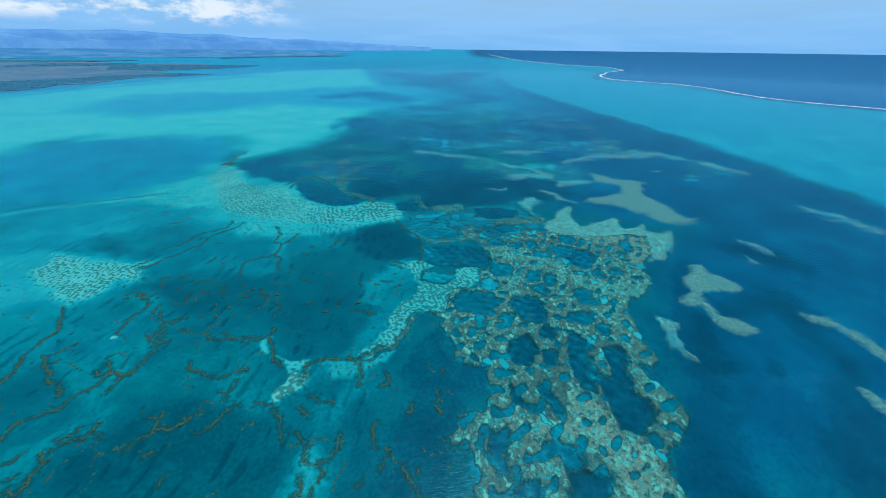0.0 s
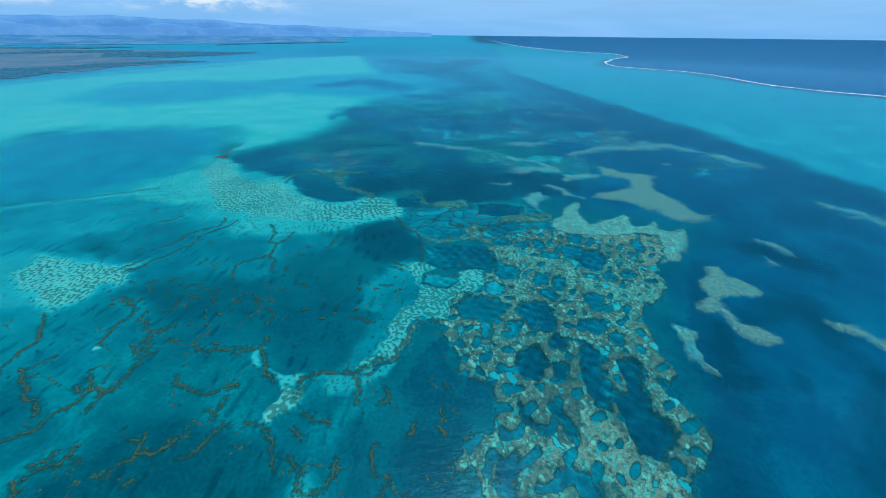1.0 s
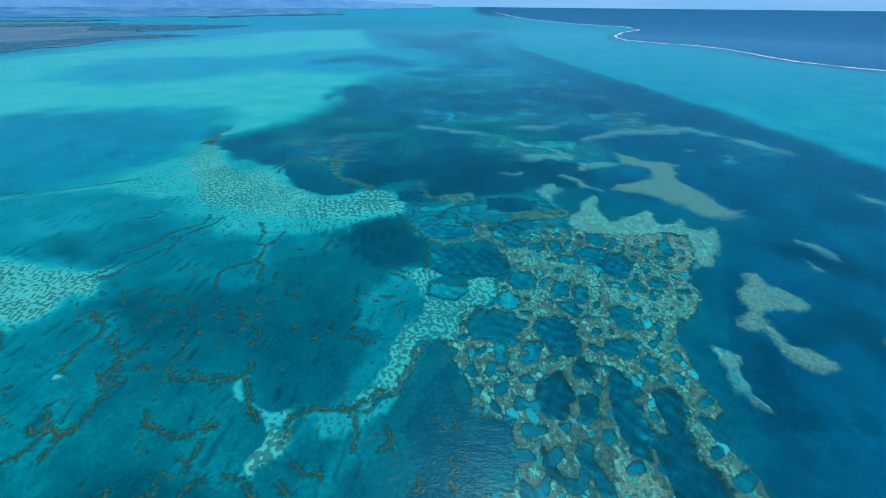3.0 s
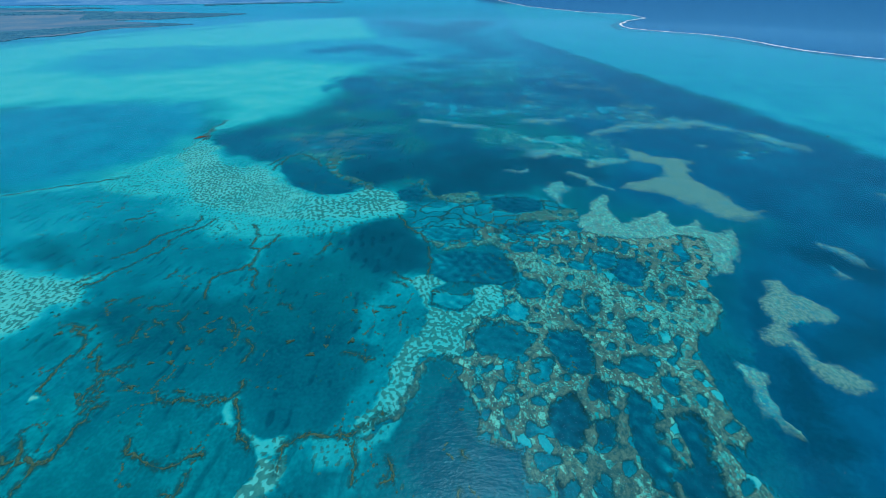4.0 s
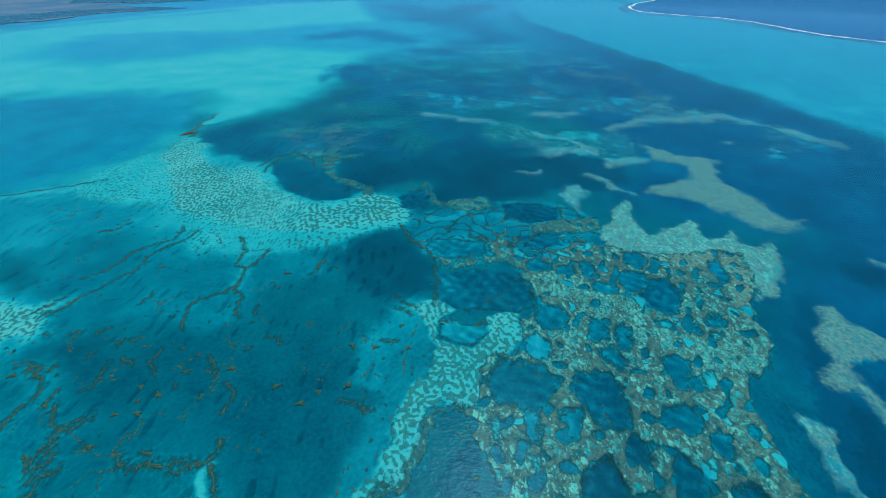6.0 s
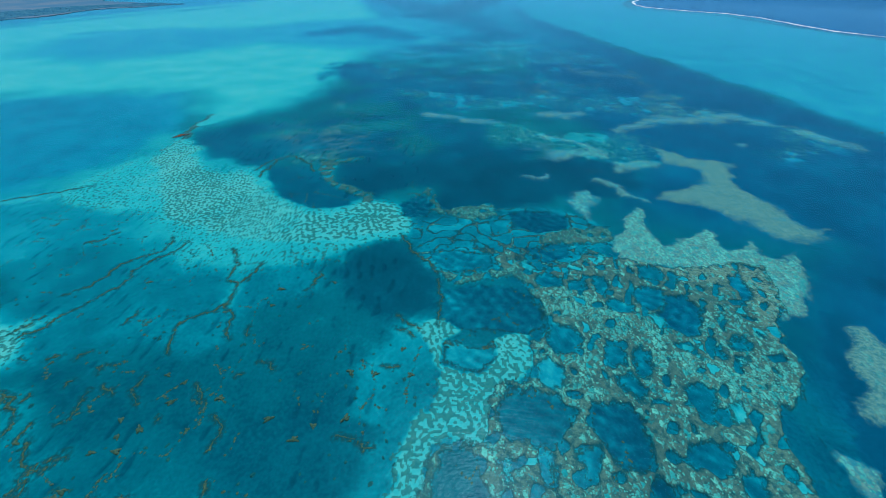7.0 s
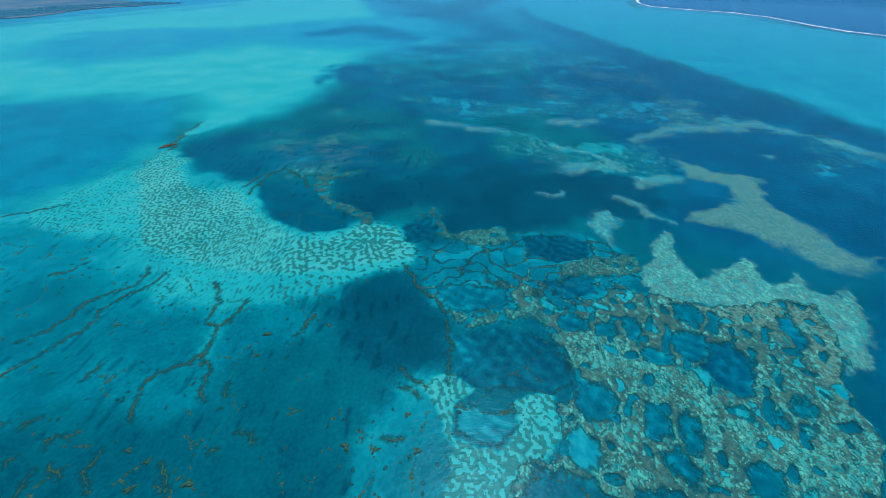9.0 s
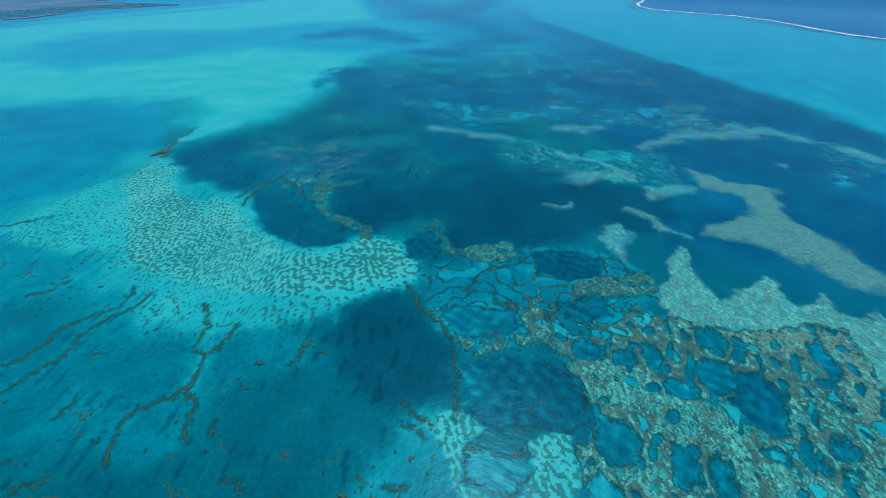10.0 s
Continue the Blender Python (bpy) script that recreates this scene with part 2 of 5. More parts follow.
def flat(chips, corners, cover=0.88):
    """A plate of grey-brown reef crust; chips: its share of pale coral."""
    PATCHES.append(("flat", chips, 0, cover, 3.0, corners, 1))


def pool(depth, hue, corners):
    """A pool sunk into the reef plates."""
    PATCHES.append(("pool", depth, hue, 0, 3.0, corners, 0))


def garden(weed, depth, chips, soft, corners, owner=0):
    """Bright sand overgrown with winding dark coral; weed: how thickly."""
    PATCHES.append(("garden", weed, depth, chips, soft, corners, owner))


def maze(corners):
    """Winding reef walls with narrow pools between them."""
    PATCHES.append(("maze", 0, 0, 0, 9.0, corners, 0))


def pale(sand, corners):
    """A stretch of reef plate bleached to pale sand."""
    PATCHES.append(("pale", sand, 0, 0, 8.0, corners, 0))


def dense(chips, corners):
    """A stretch of reef plate strewn thickly with pale coral."""
    PATCHES.append(("dense", chips, 0, 0, 9.0, corners, 0))


# Banks, pools, reef flats and channels, from the large to the small:
# depth of the water's colour, blue share, reef-flat cover, share of coral heads, softness of the edge, outline or spine.
zone(9.2, .97, 0, 0, .35, [(304, 2201), (386, 1171), (470.8, 701.1), (497.7, 473.1), (509.9, 362.6), (509.7, 201.2), (336, 63.6), (100.3, 61.1), (119.5, 92.7), (138.7, 132.5), (166.5, 194.5), (204.1, 259.5), (259.1, 305.5), (187.4, 323.2), (139, 359.4), (186.2, 487), (122.5, 659.1)])
zone(4.4, .8, 0, 0, .8, [(-326, 909), (-581, 2063), (-1479, 4054), (-1475, 11530), (1941, 14611), (328, 1849), (297, 1104), (19, 934)])
stroke(4.6, .9, 0, 0, .9, [(-1225, 5659, 165.4), (-278, 6781, 296.6), (537, 5096, 164.2), (458, 2746, 73.5)])
stroke(6.5, .85, 0, 0, .9, [(-339, 2594, 115.8), (34, 1810, 98.4), (144, 1289, 59.5), (-45, 1076, 83.9)])
zone(3.7, .7, 0, 0, .06, [(304, 1787), (399, 1212), (476.9, 711.5), (502.3, 478.3), (513.7, 366), (515.8, 204.7), (539.8, 116.3), (1049, 212), (1380, 700), (1347, 1109), (1183, 1514), (1200, 1932), (883, 2249), (1085, 2679), (1562, 3344), (1292, 4145), (1063, 5508), (1005, 9640), (486, 3577)])
zone(30, 1, 0, 0, .004, [(1232, 11511), (1170, 6073), (1388, 4461), (1663, 3868), (1557, 3343), (1264, 2969), (1069, 2619), (997, 2401), (991, 2265), (1117, 2053), (1220, 1966), (1255, 1795), (1215, 1557), (1213, 1408), (1261, 1274), (1360, 1121), (1407, 716), (1062, 215), (3657, 397), (74776, 10407), (3672, 34531)])
zone(4.6, .7, 0, 0, .25, [(-1117, 371), (-704.5, 533), (-646.4, 650.8), (-432.1, 687.1), (-320, 494.1), (-321.2, 370.3), (-461.1, 318.5), (-712.7, 204.3)])
zone(4.3, .36, 0, 0, .8, [(-740, 383.9), (-485.6, 340), (-385.7, 368.2), (-257.9, 400.7), (-178.6, 270.7), (-180.9, 187.6), (-196.1, 144.2), (-243.5, 126.6), (-302.6, 104.7)])
zone(2.0, .2, 0, 0, .2, [(-1117, 371), (-693.9, 523.6), (-699.3, 608.1), (-638.6, 642), (-421.3, 667.8), (-309.9, 515.3), (-264.6, 553), (-215.9, 674.1), (-197, 910), (-200, 1336), (-680, 3103), (-1125, 2627), (-1441, 1615), (-1503, 1236), (-1795, 650)])
zone(3.4, .8, 0, 0, .6, [(-953, 933), (-1068, 1133), (-980, 1307), (-657, 1396), (-546, 1578), (-129, 1788), (-48, 1134), (-239, 1038), (-500, 1120), (-614, 959), (-742.8, 871.6)])
stroke(3.4, .5, 0, 0, .9, [(-1338, 766, 49.2), (-1440, 1181, 40.2), (-1420, 1388, 34), (-1290, 1749, 37.1), (-1108, 2190, 45.9)])
stroke(3.8, .85, .1, 0, .9, [(-4074, 3099, 91.8), (-3680, 3627, 85.6), (-3020, 4210, 86.6), (-2237, 4956, 87.1)])
stroke(3.2, .9, 0, 0, .6, [(-1073, 1248, 30.8), (-896, 1334, 41), (-634, 1343, 24.8)])
stroke(6, .9, 0, 0, .95, [(-409, 1283, 43.5), (-294, 1397, 64.2), (-127, 1220, 49)])
stroke(8, .8, 0, 0, .6, [(-196.5, 840.6, 53.6), (-77.8, 722.9, 93.6), (72.7, 704.8, 102.9), (188, 662.5, 65)])
stroke(7, .8, 0, 0, .6, [(-75, 1795, 108.5), (169, 2691, 120)])
stroke(3.2, .9, .1, 0, .7, [(-150, 3636, 96.5), (187, 3975, 81.9)])
stroke(4.5, .9, .3, 0, .6, [(18.4, 877.2, 30.6), (104.1, 898.6, 25.6)])
stroke(5.5, .9, .2, 0, .6, [(5, 1103, 17.2), (107, 1088, 17), (270, 1137, 28.2)])
stroke(9, .6, 0, 0, .5, [(-283, 495.7, 15.2), (-214.5, 471.1, 32.3), (-158, 500.9, 42.5), (-69.9, 476.8, 48.9), (28.1, 480.7, 49.3)])
zone(3.2, .2, 0, .3, .8, [(-352.8, 508.2), (-346.8, 422.7), (-374.2, 381.7), (-341.1, 350), (-288.8, 332.7), (-233.5, 298.3), (-139.3, 283.6), (-79.9, 297.4), (-34.6, 312.3), (-44.4, 351.1), (-101.5, 356.1), (-214.4, 436.9), (-296.3, 495.5)])
stroke(1.3, .2, .55, .4, .5, [(-315.8, 456.2, 4.3), (-313.7, 495, 4.1), (-324, 541.2, 4.5), (-326.8, 562.5, 4)])
stroke(2.2, .3, .1, .2, .5, [(-319, 532.9, 7.6), (-306.5, 568.8, 13.6), (-299.2, 610, 14.7)])
zone(7.6, .15, 0, 0, .95, [(-311.5, 265), (-216.4, 263.7), (-153.3, 255.4), (-122.9, 250), (-88.5, 183.5), (-220.3, 181.1)])
zone(10, .12, 0, 0, 1.1, [(-273.5, 235.9), (-173.7, 223.4), (-138.6, 224.1), (-104.1, 216.3), (-88.5, 183.5), (-220.3, 181.1)])
stroke(5.8, .3, 0, 0, .9, [(-314.3, 220.7, 18.1), (-252.4, 216.8, 17.8), (-214.6, 228.3, 18.5), (-174.2, 229.1, 14.8)])
stroke(8, .15, 0, 0, .9, [(-183.7, 114.7, 10.9), (-148.3, 109.7, 9.5)])
zone(3.0, .3, 0, .3, .7, [(-425.1, 182.9), (-363.4, 232.3), (-331.4, 242), (-263.2, 234.6), (-226.5, 235.4), (-218.5, 200.3), (-230.6, 171.6), (-241.2, 163.2), (-274.1, 173.7), (-360.3, 141.5)])
stroke(1.7, .2, .2, .6, .5, [(-249.8, 171.3, 3.8), (-239.1, 155.4, 2.5), (-235.4, 148.2, 1.4)])
stroke(3.0, .4, .1, .4, .7, [(-489.9, 295, 6), (-453.5, 311.7, 6), (-431.3, 323.6, 5), (-392.6, 339.8, 5), (-330.4, 364.7, 8)])
zone(8.5, .15, 0, 0, .5, [(-156, 74.6), (-146.3, 94.8), (-125, 107.1), (-80.2, 95.7), (-63.6, 80.3), (-55.5, 59.5), (-75.9, 42.9), (-128.9, 42.4)])
stroke(7, .25, 0, 0, .95, [(-105.6, 189.1, 16.1), (-81.5, 203.1, 29.5), (-52.6, 166.6, 14.8), (-68.7, 146.3, 20.4)])
stroke(5, .2, 0, 0, .9, [(-48.4, 146.7, 5.4), (-35.4, 175.2, 6.9), (-23.8, 219.2, 5.3)])
stroke(4.9, .2, 0, 0, .9, [(-68, 123.5, 12.3), (-42.7, 120.2, 9.1), (-49.8, 101.9, 11)])
stroke(5.2, .15, 0, 0, .9, [(-206.6, 127.2, 6.2), (-161.7, 100.4, 8.2), (-182.8, 144.5, 8.8)])
stroke(5.2, .15, 0, 0, .9, [(-172.5, 86.4, 5.1), (-177.1, 74.3, 9.5)])
stroke(4.7, .2, 0, 0, .95, [(-259, 152.6, 17.4), (-230.5, 163.4, 21.9), (-208.5, 187.1, 23.9)])
stroke(5, .2, 0, 0, .9, [(-250, 268.9, 25.8), (-193.3, 259.9, 25.2)])
stroke(4.4, .2, 0, 0, .9, [(-57, 75.7, 6.2), (-54.8, 63.2, 8.8)])
zone(9, .3, 0, 0, 1.1, [(-86.5, 284.8), (-73.4, 297.6), (-54.8, 307.1), (-40.7, 300.5), (-22.3, 271.4), (-20.9, 246.5), (-35.9, 235.7), (-73.2, 245.4), (-92.8, 256.7)])
zone(7.6, .25, 0, 0, .6, [(-124.3, 214), (-127.8, 268.1), (-99.7, 278.8), (-75.5, 301.9), (-28.6, 297), (-18.1, 244.3), (-43.4, 232.4), (-44.2, 198.6), (-47.4, 163.8), (-52.1, 149.1), (-94.3, 148.3), (-122.3, 182.4), (-146.4, 213.6)])
zone(9.8, .3, 0, 0, .7, [(-86.7, 284.4), (-71.7, 301.9), (-28.4, 294.1), (-22.1, 270.5), (-18.1, 240.4), (-43.6, 234.2), (-69.8, 243.1), (-85, 264.3)])
zone(8.3, .2, 0, 0, .45, [(-248.1, 230.3), (-207.9, 250.2), (-173.7, 265.7), (-126.3, 252), (-90.7, 173.4), (-182.3, 171.6)])
zone(5.7, .3, 0, 0, .6, [(-310.2, 274), (-259.9, 291.6), (-196.1, 281.9), (-149.9, 277.6), (-96.6, 268.8), (-84.1, 228), (-124.3, 214), (-179.4, 212.9), (-239.4, 208.6)])
zone(8.4, .5, 0, 0, .4, [(-195.1, 417.3), (-158.9, 425.2), (-115.4, 392.8), (-90.3, 370.3), (-100.7, 352.9), (-114.3, 344.9), (-137.9, 350), (-169.2, 375.6)])
zone(11, .6, 0, 0, .7, [(61.4, 439.7), (116.4, 452.1), (167.1, 427.7), (152.5, 380.4), (120.4, 375.8), (81.8, 374.8), (58.8, 385.5)])
zone(11, .5, 0, 0, .6, [(-120.2, 429.3), (-69.4, 422.8), (32.9, 455.2), (97.7, 425.7), (123.6, 383.4), (60.2, 357), (-20.6, 351.7), (-27, 383.2), (-47, 386.6), (-81.9, 370.5), (-110.8, 401.5)])
zone(7.6, .55, 0, 0, .6, [(-300.6, 502.5), (-262.4, 534.8), (-171.2, 529.8), (-144.9, 444.3), (-184.8, 439.9), (-204.7, 417), (-254.9, 435.7), (-291.4, 469.1)])
stroke(8.5, .6, 0, 0, .6, [(-134.9, 486.9, 23), (-83.2, 532.7, 37.9), (10.2, 512.6, 36.3)])
zone(9, .35, 0, 0, .4, [(-15.3, 258.4), (34, 256.3), (30.1, 232.1), (3, 229.3), (-16.1, 231.2)])
zone(7.4, .2, 0, 0, .9, [(-127.7, 238.9), (-87.3, 256.8), (-60.7, 235.2), (-62.2, 202.1), (-90.3, 183.4), (-125.9, 204.4)])
stroke(4.2, .2, 0, 0, .8, [(-152.2, 275.7, 4.8), (-147.3, 261.9, 6.3), (-140.9, 244, 2.6)])
stroke(6.0, .2, 0, .2, .9, [(-54.8, 217.2, 11.3), (-42.1, 206, 12.6)])
zone(6, .15, 0, 0, .9, [(-166.8, 120.7), (-155.4, 134.1), (-125.1, 143.1), (-106.2, 139.1), (-95.3, 127.3), (-84.4, 103.6), (-163, 102.4)])
stroke(1.2, .2, 0, 0, .4, [(-194.9, 146, 1.9)])
zone(7.4, .4, 0, 0, .5, [(-45.4, 338.8), (-20.6, 330.9), (17.7, 340.4), (64.2, 357.1), (78.9, 320), (98.6, 301.6), (109.6, 285.3), (163.2, 275.5), (169.5, 256.2), (174.7, 230.4), (135.7, 193.2), (36, 191.3), (31.2, 227.5), (34.8, 259.4), (8.7, 272.1), (-17.8, 275)])
zone(8.8, .45, 0, 0, .4, [(8, 187.2), (45.1, 210.5), (74.3, 211.1), (129.9, 196.6), (149.6, 171), (140.6, 141.2), (128.1, 112.7), (4.4, 110.7), (11.4, 139), (3.6, 162.7)])
stroke(8, .4, 0, 0, .4, [(16.4, 184, 8.1), (34, 186, 8.7)])
stroke(8, .25, 0, 0, .9, [(-36.4, 90.7, 10.4), (-18.4, 71.8, 16.3), (-30.6, 63.5, 13.2)])
stroke(9.2, .35, 0, 0, .5, [(-4.1, 147.4, 6.8), (-6.5, 122.6, 11), (-2.9, 102.5, 11.1), (-9.9, 83.3, 12.5), (-6.5, 67.7, 11.3)])
stroke(9.5, .55, 0, 0, .4, [(86.2, 103.7, 6.1), (93.8, 96.5, 7), (99.2, 113.5, 5.9)])
stroke(11, .8, 0, 0, .8, [(205.3, 240.9, 6.7), (170.6, 194.5, 4.9), (148.9, 141, 8), (143, 117.6, 6), (128.8, 92.8, 8.9), (114.6, 69, 11.4)])
stroke(12.5, .8, 0, 0, .95, [(272, 256.3, 16.9), (293.5, 241.1, 12.4)])
stroke(12.5, .75, 0, 0, .95, [(187.2, 131.2, 5.1), (185.5, 125.4, 3.1)])
stroke(12, .8, 0, 0, .95, [(196.7, 179.5, 7.8), (240, 189.5, 12.1), (232.9, 156.1, 10.6)])
stroke(13, .7, 0, 0, .95, [(171.4, 170.6, 5.2), (153.2, 132.7, 7.7), (163, 132.9, 5.1)])
stroke(12, .8, 0, 0, .95, [(231.3, 133.9, 6.4), (184.3, 78.5, 14.5)])
stroke(.9, .8, .35, .2, .95, [(246.1, 170.3, 4.5), (256.5, 165.6, 5.9), (260.6, 155.6, 4.6), (261.7, 146.3, 3.4), (257.6, 134.3, 3.9)], 9)
stroke(1, .8, .35, .2, .95, [(221.1, 115.2, 2.4), (222, 108.1, 4), (224.5, 98.2, 4.3)], 10)
stroke(1.6, .9, .4, .1, .95, [(260.8, 249.4, 2.9), (260.6, 238.6, 3.8)], 11)
stroke(2.6, .9, .5, .1, .95, [(276, 271.5, 4.2), (287.2, 256.6, 7)], 12)
stroke(2.2, .9, .45, .3, .95, [(406.3, 354.7, 6.4), (424.3, 334.2, 13.4), (428, 303.8, 11.3)], 13)
stroke(3, .9, .5, .1, .95, [(409.9, 530.6, 12.5), (432.5, 483.4, 11.5)], 14)
stroke(3, .9, .6, .1, .95, [(189.2, 524.3, 7.1), (256, 559.4, 13.1), (353.3, 584.8, 19.4), (384.2, 555, 7.4)], 15)
stroke(2.6, .9, .5, .1, .95, [(114.2, 577.5, 13.4), (159.6, 586.9, 13.6)], 16)
stroke(2.6, .9, .5, .2, .95, [(-44.3, 577.4, 9.6), (-5.7, 564.8, 9.4), (40.3, 546.5, 7.3)], 17)
stroke(3, .9, .7, .1, .95, [(101.1, 453.2, 7.8), (145.8, 459.7, 6.3)], 18)
stroke(2.6, .9, .5, .1, .95, [(310.4, 486.5, 5.8)], 19)
stroke(2.6, .8, .5, .2, .95, [(27.6, 505.9, 4.2), (44.6, 499.4, 7.1), (58.8, 514.2, 4.9)], 22)
stroke(3, .8, .6, .2, .95, [(154.4, 432.2, 5), (182.2, 438.1, 6.1)], 23)
stroke(5, .4, 0, .2, .5, [(207, 203.8, 3.1), (194.2, 197.9, 2.4)])
stroke(3.4, .95, .4, 0, .7, [(1380, 700, 13.6), (1334, 1097, 18.8), (1220, 1229, 17.1), (1167, 1493, 18.2), (1162, 1868, 19.7), (901, 2210, 19.9), (976, 2496, 22.3), (1221, 2961, 17.6), (1292, 4145, 18.3)])
zone(.9, .5, .4, .85, .36, [(111.3, 313.8), (126, 337.7), (140.3, 352.7), (143.8, 348), (138.7, 331.8), (135.7, 317.2), (138.6, 304), (147.6, 304.2), (167.6, 316.3), (181, 319.9), (176.1, 304.9), (177.9, 297.5), (192, 300.3), (203.2, 308.1), (200.1, 293.4), (209.8, 289), (226.3, 296.3), (222.9, 287.1), (206.5, 262.8), (188.9, 245.7), (172.1, 239.3), (177.7, 258.6), (184.1, 273.7), (171.3, 281.6), (142.4, 276.8), (126.7, 282.8), (109.1, 286.7), (100.8, 298.2)], 7)
zone(.9, .6, .35, .12, .65, [(213.1, 471.5), (226.7, 465.5), (230, 447.5), (249.5, 444.6), (265.5, 437.3), (250, 411.2), (243.4, 388.5), (255.9, 372.5), (261, 357.8), (255.8, 337.7), (260.4, 325.8), (272.1, 323.2), (263.9, 314.7), (242.5, 314.2), (228.7, 319.4), (225.4, 333.9), (214.3, 339.9), (201, 349.4), (186.8, 359.6), (166.5, 364.9), (176, 378.4), (199.2, 387.3), (221.7, 401.1), (229.1, 420.5), (224, 432.9), (202.6, 441.1)], 5)
zone(1.0, .6, .35, .3, .7, [(210, 237.7), (216.3, 234.1), (216.6, 221.7), (222.2, 212.7), (222.2, 202.1), (215, 196.1), (207.5, 199.8), (199.6, 201.7), (188.2, 195.5), (188.1, 188.1), (189.4, 179.4), (194.9, 173), (200.2, 167), (200.8, 158.5), (189.6, 156.4), (182.2, 159.5), (179.5, 165.2), (179.2, 174.3), (177.6, 182.6), (170, 184.2), (166.6, 189.5), (169.3, 195.2), (183.5, 199.4), (188.4, 209.8), (192.1, 221.2)], 8)
zone(1.8, .55, .5, .5, .8, [(143.8, 172.1), (149.3, 168.2), (155.7, 164.2), (147.9, 157.5), (146.5, 150.9), (145.5, 143.6), (146.9, 136.8), (148.1, 131.5), (141.8, 133.5), (139.7, 139.3), (135.3, 142.9), (138.4, 150.8), (141, 158.8), (141.1, 164.5)], 2)
zone(3.4, .6, .5, .6, 1.4, [(92.5, 376.3), (108.1, 382.4), (112, 368.9), (104.3, 351.8), (92.4, 338.2), (86.7, 351.4), (82.7, 362.8)], 4)
stroke(2.2, .6, .5, .4, .9, [(121.5, 400.3, 4), (135.5, 388.2, 5), (137.3, 371.9, 4), (152.6, 363.1, 4)], 6)
stroke(3, .6, .5, .3, .9, [(146.5, 420.3, 5), (169.2, 431.4, 6), (193.4, 438.6, 5)], 21)
stroke(3, .8, .5, .2, .95, [(97.1, 447.3, 7), (119.6, 462.5, 7)], 24)
stroke(3, .8, .5, .2, .95, [(141.4, 465.6, 5), (148, 451.1, 6)], 25)
stroke(4, .8, .5, .1, .95, [(79.9, 514.7, 4), (110.4, 500.3, 4), (134.7, 482.5, 5), (147.7, 455.9, 5)], 26)
stroke(4, .8, .5, .1, .95, [(58.6, 408.1, 4), (72.4, 404.6, 4), (81.2, 410.6, 3)], 27)
zone(4.3, .25, 0, 0, .9, [(-54.8, 204.4), (-43.3, 223.6), (-33.9, 234.9), (-20.4, 232.3), (-17.8, 209.5), (-19.9, 182.6), (-58.2, 181.8)])
zone(5.0, .25, 0, 0, 1, [(-60.7, 131.1), (-51.3, 150), (-39.6, 173.5), (-37.6, 203.1), (-25.9, 221.5), (-18.1, 203.5), (-33.9, 173.6), (-40.2, 145.2), (-47, 131.4)])
# The reef plates, their pools and gardens, from the large to the small.
garden(1.04, 1.7, .5, 18, [(-347.6, 367.4), (-321.8, 385.1), (-313, 414.1), (-317, 452.7), (-319.5, 481.9), (-296.8, 474.2), (-276.3, 457.6), (-275.2, 439.3), (-251.7, 409.6), (-228.1, 403.3), (-205.6, 412.9), (-192.2, 390.3), (-167.2, 365.7), (-148.2, 351.2), (-124.4, 343.4), (-110.5, 338.4), (-100.7, 347.4), (-81.4, 355.8), (-64.4, 356.2), (-55.9, 338.4), (-42.1, 332.3), (-38.6, 321.5), (-54.8, 314.3), (-75.6, 306.2), (-102.6, 299.4), (-125.7, 294.9), (-150.9, 296.3), (-167.1, 299.9), (-187.9, 304.6), (-208.7, 314), (-225.7, 319.4), (-241.9, 336.5), (-263.1, 348.3), (-288.9, 356.5), (-322.9, 360.2)], 101)
garden(1.25, 1.8, .3, 9, [(-145.4, 334.3), (-112.2, 330.6), (-80.6, 351.5), (-59.6, 352), (-38.8, 324.5), (-54.5, 312.1), (-82.1, 302.9), (-116, 297.1), (-138.2, 307.9)], 101)
garden(.85, 2.1, .2, 9, [(-210.9, 317.4), (-168.7, 303), (-126.9, 297.8), (-76.2, 309.4), (-38.6, 322.7), (-50.3, 307.3), (-73.7, 297.1), (-99.6, 289.7), (-122.1, 286), (-153, 286.6), (-182.3, 295.5)])
garden(.95, 1.5, .3, 12, [(-322.1, 211.2), (-315, 225.7), (-292.9, 231.3), (-250.9, 222.2), (-233, 210.9), (-241.9, 198.4), (-243.2, 181.4), (-250.9, 171.3), (-272.9, 184.6), (-293.5, 195.3)], 102)
garden(1, 1.5, .3, 13, [(-327.1, 238.6), (-299.2, 233.6), (-277.8, 223.6), (-260.4, 220.4), (-248.4, 222.7), (-241.4, 231.1), (-229.9, 228.2), (-233.6, 222), (-238, 217), (-230.2, 205.7), (-234.9, 202.5), (-243, 199), (-240.6, 187.1), (-246.6, 184), (-267.8, 186.6)], 102)
garden(.55, 2.7, .25, 16, [(-230.2, 322.9), (-189.2, 306.7), (-151.4, 297.2), (-102.6, 299.4), (-75.1, 304.1), (-84.6, 284.5), (-120.2, 272.9), (-148.8, 266.2), (-188.1, 277.8)])
garden(.6, 2.3, .3, 10, [(-351.8, 362.6), (-345.2, 395.4), (-328.3, 437.9), (-289.8, 406.6), (-239, 335.2), (-278.9, 334.3), (-327.6, 346.7)])
garden(.2, 6.6, .33, 26, [(-242.8, 490), (-223.6, 508.8), (-198.3, 525.9), (-183.3, 529.8), (-173.8, 510.3), (-201.4, 500.2), (-231.9, 485.9)])
garden(.2, 6.6, .33, 26, [(-203, 512.6), (-149, 536), (-99.2, 555.7), (-58.6, 562.7), (-55.6, 521.9), (-117, 508.8), (-180.1, 510.1)])
